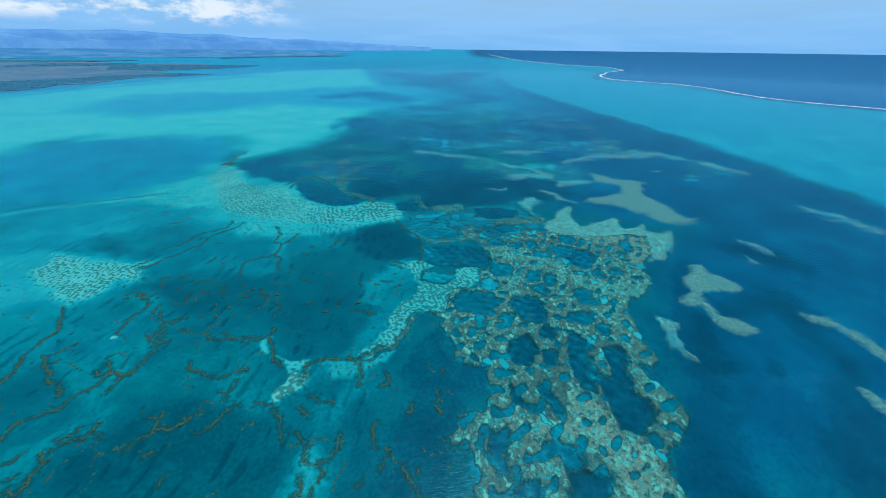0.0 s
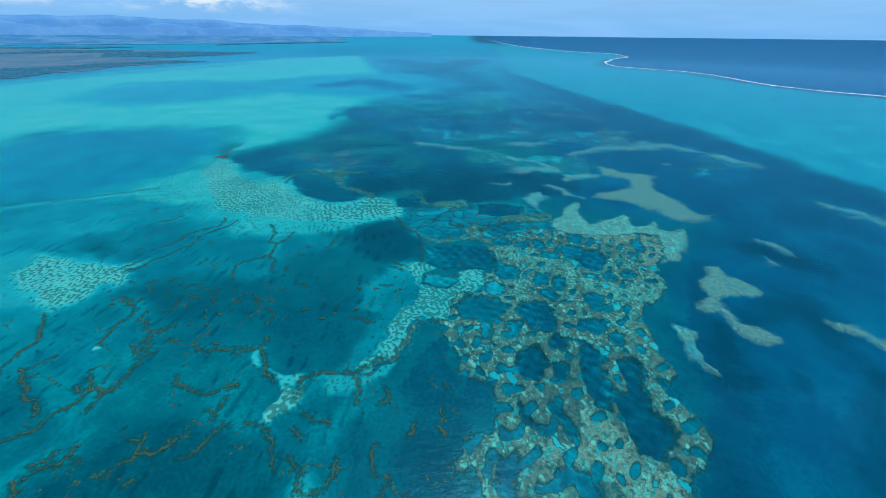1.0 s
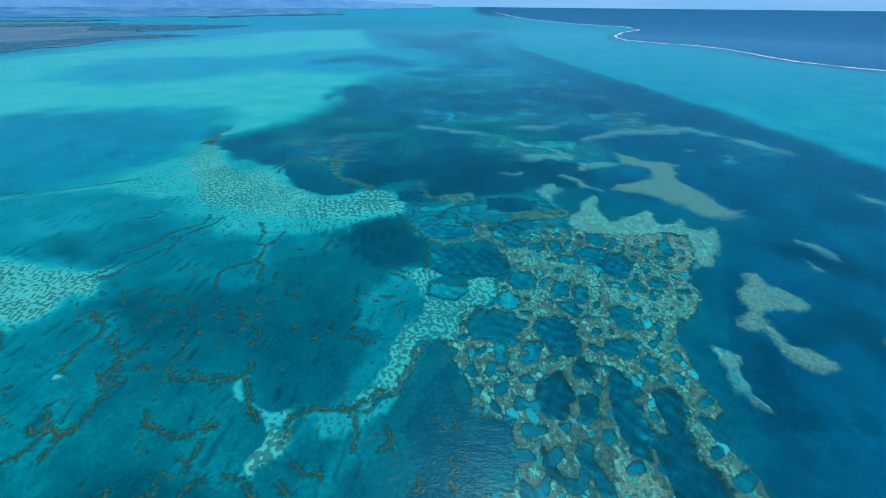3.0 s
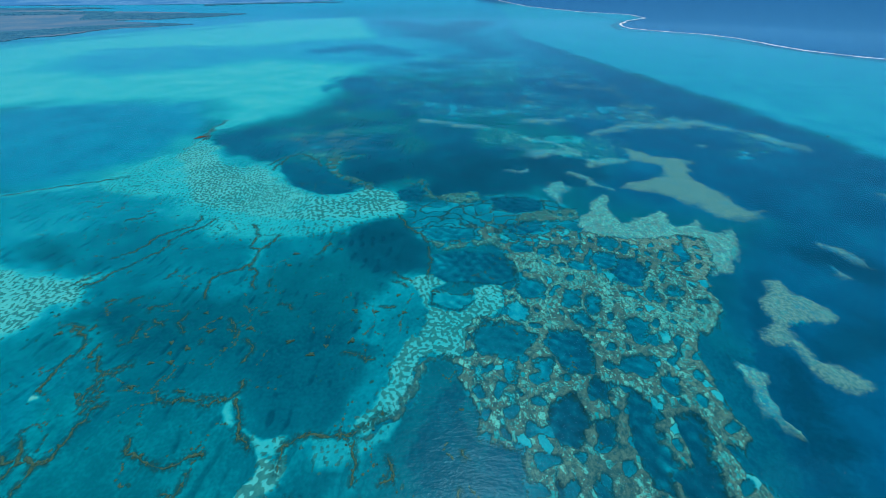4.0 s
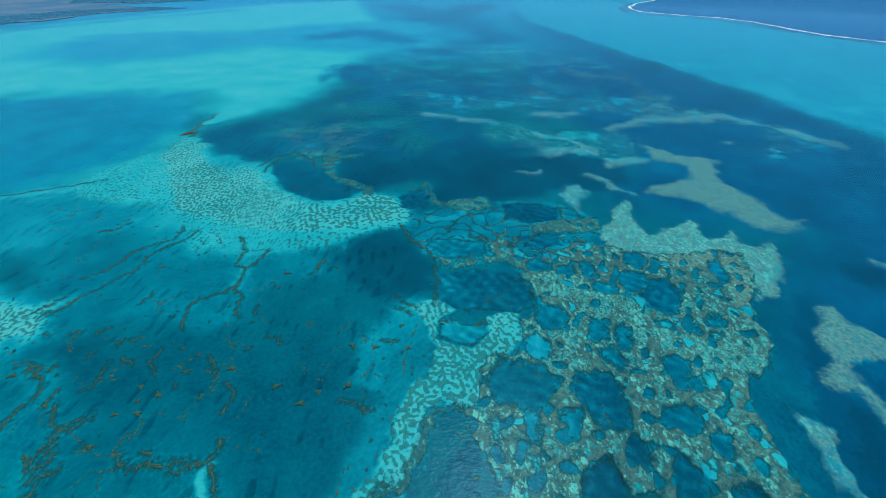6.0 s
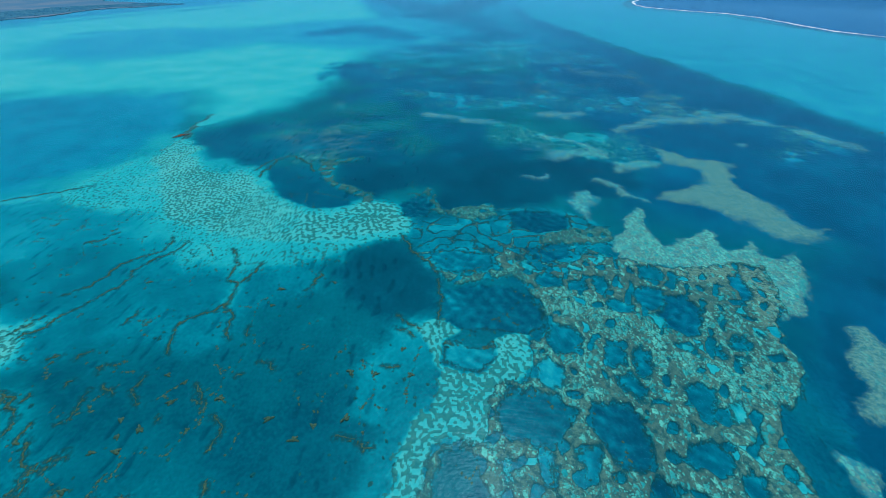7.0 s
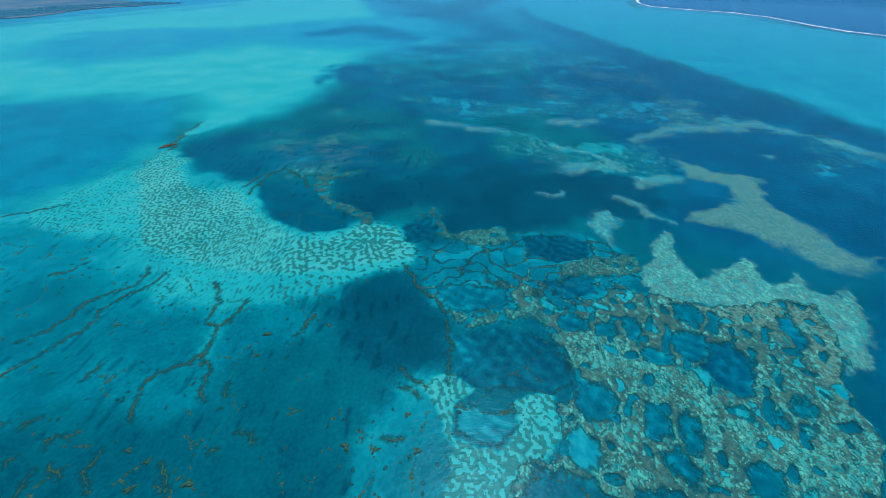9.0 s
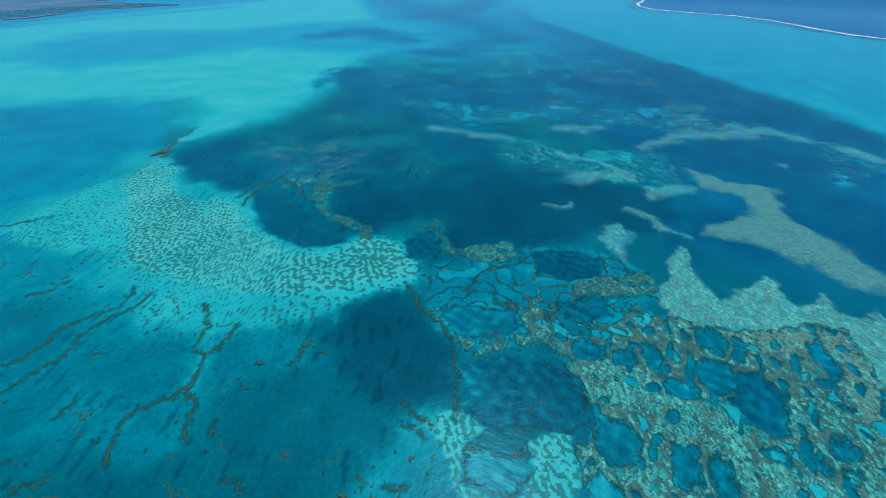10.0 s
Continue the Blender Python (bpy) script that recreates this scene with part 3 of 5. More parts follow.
garden(.2, 6.6, .33, 26, [(-77.7, 494.8), (-55, 513.8), (-29.3, 491.9), (-22.9, 458.5), (-44.4, 445.8), (-70.9, 463.4)])
garden(.2, 6.6, .33, 26, [(-179, 442), (-148.6, 448.8), (-141.6, 426.2), (-159.6, 418.2), (-174.6, 430.7)])
garden(.2, 6.6, .33, 26, [(35.8, 541.7), (92.8, 561.7), (90.1, 518.2), (70.2, 480.7), (34.4, 472.9), (26.1, 508.4)])
garden(.2, 6.6, .33, 26, [(-193.1, 593.2), (-94.4, 626.2), (-90.1, 592.2), (-157.5, 569.4)])
maze([(-40.9, 327.4), (-17.6, 337.4), (22.2, 335.2), (29.9, 347.2), (66.3, 353), (87, 340), (108.7, 325.1), (100.8, 298.2), (81.5, 293), (63.5, 279.2), (32.5, 270.3), (14.2, 273.9), (-24, 271), (-34.7, 290.3), (-41.5, 310.2)])
flat(.3, [(36.8, 255.5), (30.9, 270.3), (22.5, 276.2), (17.6, 286.9), (27.5, 296.5), (40.1, 283), (42.9, 274.6), (64.2, 281.3), (83.3, 297.8), (93.3, 288.6), (114.6, 284.6), (140.5, 278.8), (174.5, 286), (192.4, 280), (177.6, 245.4), (159.2, 230.5), (158.3, 213.1), (158.5, 206.6), (141.1, 188.8), (44.1, 186.8), (53.4, 211), (30.8, 206.1), (30.8, 215.2), (41.7, 236.5), (36, 252.1)])
flat(.52, [(67.8, 233.6), (101.2, 245.2), (166.1, 246.7), (159.7, 213.6), (139.8, 196.5), (132.5, 190.7), (127, 176.6), (123.4, 164.1), (118.9, 153), (118.5, 146.7), (124.2, 140.9), (122.9, 134.2), (114.9, 127.9), (110.1, 134), (104.6, 130.8), (83.3, 135.7), (55.1, 135.2), (56.7, 146.9), (59.9, 160.1), (43.1, 157), (38.8, 135), (8.4, 134.5), (6, 151), (-1.5, 159), (-3.9, 174.1), (2.7, 195.8), (7.6, 199.9), (23.4, 198.2), (30, 222.6), (49.9, 218.3)])
flat(.48, [(33.8, 179.5), (127.6, 181.2), (121.6, 139.7), (107.7, 130), (116.9, 113.8), (121.2, 98.3), (104.5, 87.2), (97.9, 82.2), (96.3, 64.5), (93.6, 55.7), (17.1, 54.9), (14.7, 63.6), (14.9, 81.2), (5, 81.6), (9.4, 99.7), (22, 102.9), (25.1, 126.8), (9, 130.5), (6.2, 152.3)])
flat(.6, [(54.6, 314.7), (68.3, 317.2), (80.3, 319.8), (107.3, 326.2), (103, 307.3), (81.3, 301.7), (52.9, 301)], .62)
flat(.9, [(-17.6, 344), (3.4, 351.4), (20.7, 356.9), (22.6, 338.4), (9.8, 330.5), (-5.7, 333.2)], .62)
flat(.4, [(-33.5, 381.3), (-28.8, 377.3), (-25.2, 357.9), (-17.6, 346), (-5.3, 344.3), (-17.6, 338.1), (-26.6, 345.8), (-31.4, 361.5), (-37.6, 373)], .62)
flat(.3, [(-144, 433.8), (-123.8, 437.8), (-103.8, 444.1), (-102.3, 437.2), (-123.6, 426.7), (-127.9, 410.9), (-116.4, 390.4), (-99.7, 379.6), (-81.5, 367.9), (-76.7, 353), (-85.1, 352.8), (-89.5, 363.8), (-112.7, 376.8), (-128.7, 391.9), (-139.3, 410.6)], .62)
flat(.7, [(-20.9, 273.1), (-2, 269.5), (14.5, 276), (33.5, 275.2), (36.8, 255.5), (32.1, 260.8), (26.2, 270.2), (11.9, 267.9), (-5.6, 261.8), (-17.7, 266.1)], .62)
garden(1.2, 2.0, .1, 3, [(-33.2, 231.4), (-12.3, 238.3), (-5, 225.8), (-16.1, 219.3), (-16.3, 207.8), (-8.4, 202), (5.2, 203.1), (12.4, 221.3), (27.2, 228.5), (27.3, 210.9), (20.3, 199.3), (9, 195.9), (4.5, 188.2), (1, 174.2), (-5.3, 172.5), (-13.9, 173.9), (-19.3, 169.1), (-22.4, 158.6), (-23.1, 148), (-28.7, 141.7), (-36.4, 137), (-42.7, 133.2), (-47, 133.5), (-40.2, 145.2), (-34.8, 155.6), (-35.9, 167.2), (-30.3, 180.4), (-22, 187.7), (-18.8, 203.5), (-23.9, 216.7)], 103)
garden(1.25, 1.5, .4, 2.5, [(-84.8, 123.3), (-76, 118.7), (-72.6, 123.5), (-69.5, 110.5), (-74.1, 106.2), (-79.2, 100.9), (-83.9, 102.7), (-84.9, 107.7), (-81.5, 111.7)], 104)
garden(.6, 2.1, 0, 2.5, [(-94.8, 132.1), (-82.1, 128.3), (-72.9, 130.8), (-72.6, 123.5), (-78.8, 119.7), (-84.8, 123.3)])
garden(.4, 2.4, 0, 2.5, [(-108.1, 144.8), (-104.4, 145.8), (-97, 132.1), (-102.8, 133.6)])
garden(.4, 3.0, 0, 5, [(-69.2, 127.3), (-44.7, 129.7), (-27.1, 140.3), (-29, 129.9), (-54.8, 120.1)])
flat(.35, [(-5.3, 174.1), (-5.4, 170.9), (-17.9, 167.5), (-20.7, 155.9), (-21.8, 146.7), (-28.5, 140.1), (-40.1, 131.5), (-42.4, 131.5), (-32.3, 141.7), (-25.1, 147.9), (-24.6, 158.6), (-20.7, 169)], .62)
pale(.75, [(104.1, 305.7), (146.5, 283.2), (189.2, 279.9), (177.6, 245.4), (160.7, 213.2), (154.9, 222.6), (160.8, 245.1), (160.7, 267.4), (129.8, 266.7), (103.8, 275.9)])
dense(1.0, [(37.7, 259.1), (57.2, 259.5), (74.6, 251.3), (81, 240.3), (95.9, 237.6), (105.5, 219.1), (110.5, 212.2), (119.8, 205.8), (136.4, 204.1), (148.8, 213), (156.7, 206.6), (141.1, 188.8), (114.9, 193.9), (102.2, 203.4), (93.5, 207.4), (82.1, 221.1), (69.3, 225.9), (57.9, 236.8), (39, 236.4)])
pale(.9, [(65, 116.5), (77.8, 103.6), (82.6, 89.6), (94.2, 82.2), (93.6, 64.4), (73.5, 64.2), (69.3, 81.9), (56.3, 87.9), (43.8, 89.1), (31.3, 91.6), (43, 97.3), (61, 94.7)])
dense(.75, [(9.9, 205.7), (24.6, 219.9), (32.1, 220), (41.5, 210.7), (55.2, 215.7), (44.1, 186.8), (2.8, 186)])
pool(4.8, 0.42, [(40.4, 270.5), (49.1, 273.9), (57.1, 268.9), (56.2, 261.3), (48, 258.6), (40.3, 263.6)])
pool(4.8, 0.42, [(61.1, 267.1), (69.6, 269.2), (67.7, 259.8), (59.6, 257.8)])
pool(4.8, 0.42, [(76.6, 271.3), (84.1, 270.7), (84.4, 262), (79.4, 252.4), (75.3, 256.4), (73.7, 265.4)])
pool(4.8, 0.42, [(80.4, 251.4), (87, 253.2), (91.8, 248.3), (91.4, 242), (82.4, 240.3), (79, 244.9)])
pool(6, 0.5, [(99.3, 260.5), (107.8, 262.5), (115.8, 260.8), (111.3, 250.4), (102.5, 242.3), (97.2, 245.3), (95.5, 251.7)])
pool(6.6, 0.55, [(115.7, 255.5), (127.1, 257.5), (130.4, 249.2), (129.6, 239.8), (121.3, 229.7), (112.2, 225.5), (109.6, 229.5), (105.6, 233.5), (104.4, 240.8), (110.4, 248.7)])
pool(2.4, 0.3, [(98.1, 239.2), (103.6, 239.3), (107.4, 232.2), (102.6, 230.7), (98.7, 235.4)])
pool(4.8, 0.42, [(109.7, 278.1), (118.4, 282.6), (124.3, 278.5), (121.2, 270.3), (111.9, 267.4), (107.7, 271.2)])
pool(4.8, 0.42, [(127.9, 276.5), (133.8, 270.6), (127.1, 264.7), (123.7, 267.7)])
pool(7, 0.5, [(42, 299.3), (53.2, 302), (68.4, 299.9), (66.3, 288), (51.6, 283.2), (42.8, 287.5)])
pool(4.8, 0.42, [(73.8, 302.5), (80.8, 305.2), (80.5, 297.7), (74, 292.8)])
pool(2.4, 0.3, [(84.1, 290.7), (91.8, 293.2), (86.4, 284), (82.5, 284.8)])
pool(2.4, 0.3, [(64.2, 281.3), (70, 279.3), (70.1, 275.2), (62.8, 277.1)])
pool(2.4, 0.3, [(37.2, 285.1), (42.3, 278.7), (38.2, 274.5), (34.2, 278.5)])
pool(5.5, 0.6, [(162, 271.2), (170.5, 274.2), (170.1, 265.7), (170.3, 258.5), (166.7, 252.3), (159.8, 250.8), (159.8, 258.2), (159.4, 263.6)])
pool(2.4, 0.3, [(150.8, 246.4), (156.3, 248.1), (154.1, 241.9), (149.1, 242.3)])
pool(2.4, 0.3, [(145.4, 254.5), (149.5, 255.3), (147.3, 251.2), (143.6, 251.1)])
pool(2.4, 0.3, [(138, 242.1), (139.2, 240), (136.8, 235), (135.1, 237)])
pool(4.8, 0.42, [(135.9, 225.3), (140.3, 226.1), (138.8, 221), (138.3, 217.4), (132.5, 217.7)])
pool(4.8, 0.42, [(122.9, 219.5), (127.5, 220.8), (128.1, 213.7), (124, 211.3), (120.6, 214.7)])
pool(2.4, 0.3, [(108, 222.9), (111.8, 221.2), (116.8, 221.3), (112.1, 218), (106.8, 219.1)])
pool(2.4, 0.3, [(111, 216.3), (114.8, 215.9), (112.2, 212.9), (109.9, 213.3)])
pool(2.4, 0.3, [(131.7, 212.1), (135.3, 210.9), (131.6, 207.7)])
pool(5.4, 0.4, [(40.9, 233.6), (53.7, 232.4), (56.8, 223.1), (51.9, 216.8), (42.8, 214.9), (39.2, 219), (37.6, 226.6)])
pool(7, 0.4, [(-17.7, 257.9), (-2.7, 260), (18.8, 262.3), (29.4, 255.4), (39.1, 247.2), (41.2, 239.4), (36.1, 230.6), (26.3, 227.7), (13.3, 227.4), (-2.2, 227.1), (-15.1, 232.4), (-19.2, 244.3)])
pool(6, 0.4, [(-26.3, 292.8), (-17.7, 295.4), (-0.4, 293.4), (14.5, 289.1), (14.7, 278.1), (4.6, 273.7), (-11.3, 273.3), (-22.5, 277.2)])
pool(8, 0.5, [(33.2, 341.9), (48.1, 345.6), (64.6, 346), (78, 336.5), (73.3, 321.3), (53.9, 319.1), (35.9, 323.3)])
pool(7, 0.45, [(-53.5, 353.6), (-43.7, 365), (-32.8, 365.2), (-28, 350.6), (-29.6, 337.1), (-41.4, 333.6), (-50.4, 336.6)])
pool(4.2, 0.3, [(-15.4, 219.3), (-5, 217.1), (10.6, 219.8), (8.9, 210.6), (3, 203.9), (-8.4, 203.7), (-15.7, 210.1)])
pool(3.6, 0.4, [(29.7, 208.8), (36.9, 212.5), (42.5, 206.9), (41.1, 199.7), (32.6, 196.4), (26.9, 200.3)])
pool(5.8, 0.35, [(8.5, 188.3), (13.7, 196), (23.1, 196.2), (35.1, 192.5), (41.6, 187.1), (36.8, 178.2), (32.7, 171.6), (22.6, 169.8), (14.4, 171.3), (8.5, 176), (6, 182.8)])
pool(4.8, 0.42, [(64.2, 213.9), (70.2, 219.6), (75.8, 218.8), (75.3, 211.9), (72.2, 207.5), (64, 207.3)])
pool(4.8, 0.42, [(79.5, 216.5), (84.4, 219), (88.9, 214.5), (86.9, 205.6), (81.2, 200.5), (77.4, 203.3)])
pool(4.8, 0.42, [(65.4, 203.1), (74.8, 205.4), (75.9, 199.2), (78.7, 195.3), (73.3, 191.4), (67.1, 196.3)])
pool(6.6, 0.45, [(51.2, 189.1), (62.1, 190), (68.3, 185.8), (71.6, 180.6), (68.1, 172.3), (64.9, 163.1), (55.9, 160), (50.2, 168.8), (47.7, 175.1), (47.9, 181.8)])
pool(4.8, 0.42, [(93.9, 196.8), (101.9, 200.5), (110.5, 198.7), (107.9, 190.2), (103.2, 183.6), (97.5, 181.1), (94.8, 188.1)])
pool(2.4, 0.3, [(112.1, 189.5), (117.1, 190.4), (116, 183.8), (111.4, 179.6), (110.3, 183)])
pool(6, 0.45, [(82.3, 172.5), (88.7, 174.2), (95.1, 172.8), (99.2, 168.2), (98.1, 162.2), (90.9, 158.4), (85.6, 161.2), (81.8, 164.9)])
pool(5.5, 0.45, [(98.7, 160.8), (104.6, 164.4), (106.5, 159.6), (106.8, 154.1), (100.5, 148.9), (97.2, 150.6), (96.1, 155.8)])
pool(2.4, 0.3, [(89, 152), (93.1, 152.6), (93.3, 148), (93.2, 145.5), (89.2, 147.4)])
pool(6.2, 0.45, [(62.9, 157.4), (67.9, 160.3), (72.1, 157.6), (70, 152.2), (65.5, 147), (62.3, 150)])
pool(7, 0.45, [(71, 148.3), (77.5, 151.8), (83.2, 150.3), (84.1, 146.1), (82.5, 141.3), (77, 142.4), (71.7, 144.2)])
pool(7.5, 0.45, [(93.4, 139.2), (100.2, 142.8), (106.3, 142.9), (108.3, 138.3), (106.6, 134), (98.9, 130.7), (93.2, 132.7)])
pool(4.8, 0.42, [(38, 170.1), (46.9, 171.9), (48, 165.7), (43.8, 159.8), (37.2, 159.7)])
pool(2.4, 0.3, [(37.3, 154.2), (41.5, 155.6), (41.9, 152.2), (37.1, 150.3)])
pool(4.8, 0.42, [(22.2, 166.8), (28.2, 169.9), (27.8, 159.5), (22.1, 156.7)])
pool(2.4, 0.3, [(21.7, 153.9), (25.6, 154), (25.5, 146.3), (22, 147.5)])
pool(2.4, 0.3, [(7, 166.5), (9.6, 165), (10, 159.2), (5.7, 159.1)])
pool(2.4, 0.3, [(9.5, 147.3), (12.5, 147.3), (12.1, 143.6), (9.7, 143.6)])
pool(2.4, 0.3, [(15.9, 139), (19.7, 140.2), (21.4, 135.8), (17.7, 134.6)])
pool(8, 0.4, [(75.9, 148.7), (82.7, 146.6), (83.9, 135.7), (84.2, 123.9), (77.2, 113.2), (72.2, 120.1), (71.2, 131.5)])
pool(8, 0.4, [(42.1, 148.2), (56.9, 153.2), (58.8, 139.5), (50, 129.2), (39.2, 131), (38.6, 141.4)])
pool(6.5, 0.4, [(58.8, 139.5), (69, 140.6), (66.7, 129.4), (57.4, 127.3)])
pool(9, 0.45, [(94.6, 142.3), (104.4, 145.5), (107.7, 138.2), (103.7, 126.1), (102.2, 113.6), (107.5, 107.1), (103.2, 96.6), (94.9, 88.4), (85.8, 90.9), (83.6, 97.8), (83.2, 110), (82.8, 120.3), (92, 127.8), (92, 135.8)])
pool(7, 0.4, [(53.3, 123.5), (58.5, 119.9), (62.9, 109.7), (62.4, 99), (56.1, 96), (52.7, 103.3), (49.9, 112.8)])
pool(7.5, 0.35, [(37.6, 121.4), (40.5, 112.7), (45.7, 103.2), (42.6, 101.6), (34.8, 104.6), (35.2, 116)])
pool(6.5, 0.45, [(44.5, 86.5), (51.2, 87.9), (59.8, 83), (65.9, 79.4), (61.8, 74.9), (54.1, 73), (49.7, 78.1), (43.4, 79.2)])
pool(6, 0.45, [(23.5, 91.5), (31.4, 92.1), (32.1, 83.8), (29.7, 74.5), (27.9, 70.2), (21.2, 72.2), (20.3, 81.3)])
pool(4.2, .4, [(11.9, 81.2), (15.3, 80), (15.2, 70), (12.5, 63.6), (10, 72.1)])
pool(2.4, 0.3, [(67.3, 79.9), (70.1, 79), (71.2, 75.9), (66.9, 74.5)])
pool(2.4, 0.3, [(69.7, 71.1), (73, 72.2), (71, 66.6), (67.9, 65.7)])
pool(2.4, 0.3, [(41.5, 71.2), (45.8, 68.3), (44.2, 65.1), (41.3, 66.6)])
pool(8, 0.5, [(60.2, 73.7), (69.4, 73.2), (70.1, 64.2), (51.2, 64), (57.6, 69.5)])
pool(8, 0.5, [(29, 70.2), (40.2, 73.5), (41.2, 63.9), (25.7, 63.7)])
pool(7.5, .4, [(76.3, 153.5), (84.8, 152.7), (86.1, 140), (86.4, 124), (80.3, 110), (74.2, 113.2), (71.5, 127.5)])
pool(8.5, .45, [(52.3, 74.7), (66.1, 73.8), (68.6, 68.5), (66.5, 60.7), (48, 60.5), (51.5, 68.4)])
flat(0.3, [(71, 153.4), (76.7, 152.5), (70.5, 131.4), (68.6, 116.5), (64, 113), (65.2, 127.4)], 0.8)
flat(0.3, [(87, 144.4), (91.7, 143.6), (91.4, 131.8), (91.3, 124), (88.2, 122.5), (85.6, 131.7)], 0.8)
flat(0.3, [(50, 129.2), (56, 128.1), (59, 121.7), (64, 113), (63.8, 103.4), (60.9, 104.9), (56.1, 116.3), (49.8, 121.6)], 0.8)
flat(0.2, [(47.8, 112.8), (51.7, 112.9), (53.6, 101.8), (56.1, 96), (50.2, 94), (47.1, 103.2)], 0.8)
SURF = [(1090, 252), (1407, 716), (1374, 1133), (1323, 1199), (1261, 1274), (1213, 1408), (1215, 1557), (1255, 1795), (1220, 1966), (1117, 2053), (991, 2265), (997, 2401), (1069, 2619), (1264, 2969), (1557, 3343), (1663, 3868), (1363, 4377), (1141, 5921), (1179, 7953), (1305, 11565)]
PLAIN = [(-1661, 438), (-1617, 857), (-1571, 1297), (-1534, 1375), (-1593, 1544), (-1551, 1627), (-1574, 1945), (-1464, 2085), (-1576, 2303), (-1968, 2454), (-1827, 2683), (-1648, 3349), (-2567, 3566), (-3073, 3542), (-3919, 3868), (-4605, 3971), (-7508, 2295)]
BELT = [(-1691, 448), (-1656, 880), (-1626, 1346), (-1591, 1430), (-1637, 1589), (-1619, 1703), (-1629, 2015), (-1475, 2149), (-1395, 2259), (-1601, 2298), (-1824, 2067), (-1863, 1793), (-1975, 1653), (-2009, 549)]
SPIT = [(-2247, 2522), (-1862, 2676), (-1697, 2949), (-1635, 3353), (-2233, 3299), (-2675, 3072)]
COAST = [(-7976, 2443), (-4933, 4260), (-3454, 5388), (-2413, 6807), (-2408, 8802), (-3116, 12780), (-13171, 23480), (-13748, 12030), (-14133, 4398)]
FARWOOD = [(-2968, 5027), (-2751, 5919), (-1851, 7132), (-1913, 7911), (-2884, 6866), (-3363, 5780)]
MIDWOOD = [(-4692, 2907), (-4005, 3442), (-3493, 3544), (-3396, 3924), (-3281, 4187), (-3700, 4283), (-4456, 3840), (-5203, 3233)]
INNER = [(-3214, 2745), (-2993, 2891), (-2593, 3198), (-2780, 3436), (-3317, 3213)]
MOTTLE.append([(-258.4, 526.8), (-200.4, 625), (-19.4, 696.3), (133.3, 637.6), (144.3, 470.3), (83.3, 445.7), (23.5, 466.6), (-108, 419.8), (-158.2, 423.2), (-189.1, 437.7)])
MOTTLE.append([(-232, 1008), (-53, 1270), (202, 1156), (335, 1002), (365.6, 671.6), (430.2, 540.8), (439.2, 470.8), (334.4, 421.3), (262.2, 490), (147, 385.6), (82.9, 412.6), (64, 510.1), (-81.6, 568.4)])
RIDGES.append((1.8, [(-189.6, 394.9), (-191, 414.3), (-187.6, 430.4), (-179, 442), (-159, 431.2), (-144.3, 410.5)]))
RIDGES.append((1.7, [(-412.9, 331.4), (-396.7, 340.1), (-380.7, 350.3), (-361.8, 358.8), (-337.7, 368.9), (-328.9, 375.3)]))
RIDGES.append((1.6, [(-49.9, 309.6), (-40.3, 296.2), (-30.2, 286.1), (-20.8, 271.4)]))
RIDGES.append((1.1, [(-19.4, 268), (-19, 252.2), (-17.9, 236), (-18.6, 228.8)]))
RIDGES.append((1.6, [(-200.2, 407.8), (-194.6, 427.1), (-188.9, 439.8)]))
HEADS.append((504.8, 525.7, 2.6))
RIDGES.append((2, [(-227.2, 112.3), (-229.2, 119.3), (-234.9, 128.7), (-238.8, 136.9), (-236.6, 142.7), (-234.7, 149.2), (-240.5, 158), (-252, 171.2)]))
RIDGES.append((2, [(-225.3, 131.7), (-219.4, 129), (-211.7, 121.4), (-206, 114.3), (-198.5, 112.7), (-192.4, 108.8), (-191.9, 104.6)]))
RIDGES.append((2, [(-196, 84.8), (-195.3, 88.7), (-194, 94.7), (-187.5, 101.6), (-183.7, 106.3), (-178.3, 109.6), (-177, 114.7), (-178.7, 121.9), (-186.1, 129.5)]))
RIDGES.append((2, [(-175.7, 121.9), (-167.6, 119.5), (-166.6, 123.9), (-164.8, 131.8), (-164.5, 142.5), (-162.8, 144.8)]))
RIDGES.append((2, [(-171.2, 108.1), (-168.3, 111.4), (-168.8, 117.3), (-165.2, 120.2)]))
RIDGES.append((2, [(-171.9, 63.5), (-166.4, 63.6), (-165.6, 68), (-165.5, 72.3), (-170.1, 75.5), (-173.1, 77.8), (-171.2, 80.2), (-167.5, 83.9), (-161.3, 85.2), (-158.6, 87.9), (-157.1, 90.5), (-160.3, 93.2)]))
RIDGES.append((2, [(-169.5, 83.4), (-168.7, 89), (-167.3, 91.8)]))
RIDGES.append((2, [(-138.1, 80.1), (-135.8, 81.8), (-133.8, 85.6), (-132.7, 90.8), (-133.4, 93.6), (-133.8, 97.8)]))
RIDGES.append((2, [(-132, 91.7), (-125.5, 91.7), (-121.2, 93.2), (-118.2, 94.6)]))
RIDGES.append((2, [(-113.4, 89.2), (-106.9, 91.2), (-104.9, 96.8), (-104.3, 100.6), (-102.7, 102.7), (-97.5, 103.4)]))
RIDGES.append((2, [(-106.3, 106.7), (-107.4, 112.3), (-109.3, 117.5)]))
RIDGES.append((2, [(-141.4, 130.2), (-138.1, 125.1), (-132.2, 120.7), (-125.8, 120.1), (-116.2, 119.2), (-112.7, 121), (-104.2, 122.3)]))
RIDGES.append((2, [(-141.6, 146.1), (-126, 145.4), (-112.5, 145.6), (-104.5, 146.7), (-106.6, 155.3)]))
RIDGES.append((2, [(-103.1, 145.8), (-98.5, 137), (-94.9, 128.9), (-86.8, 124.4)]))
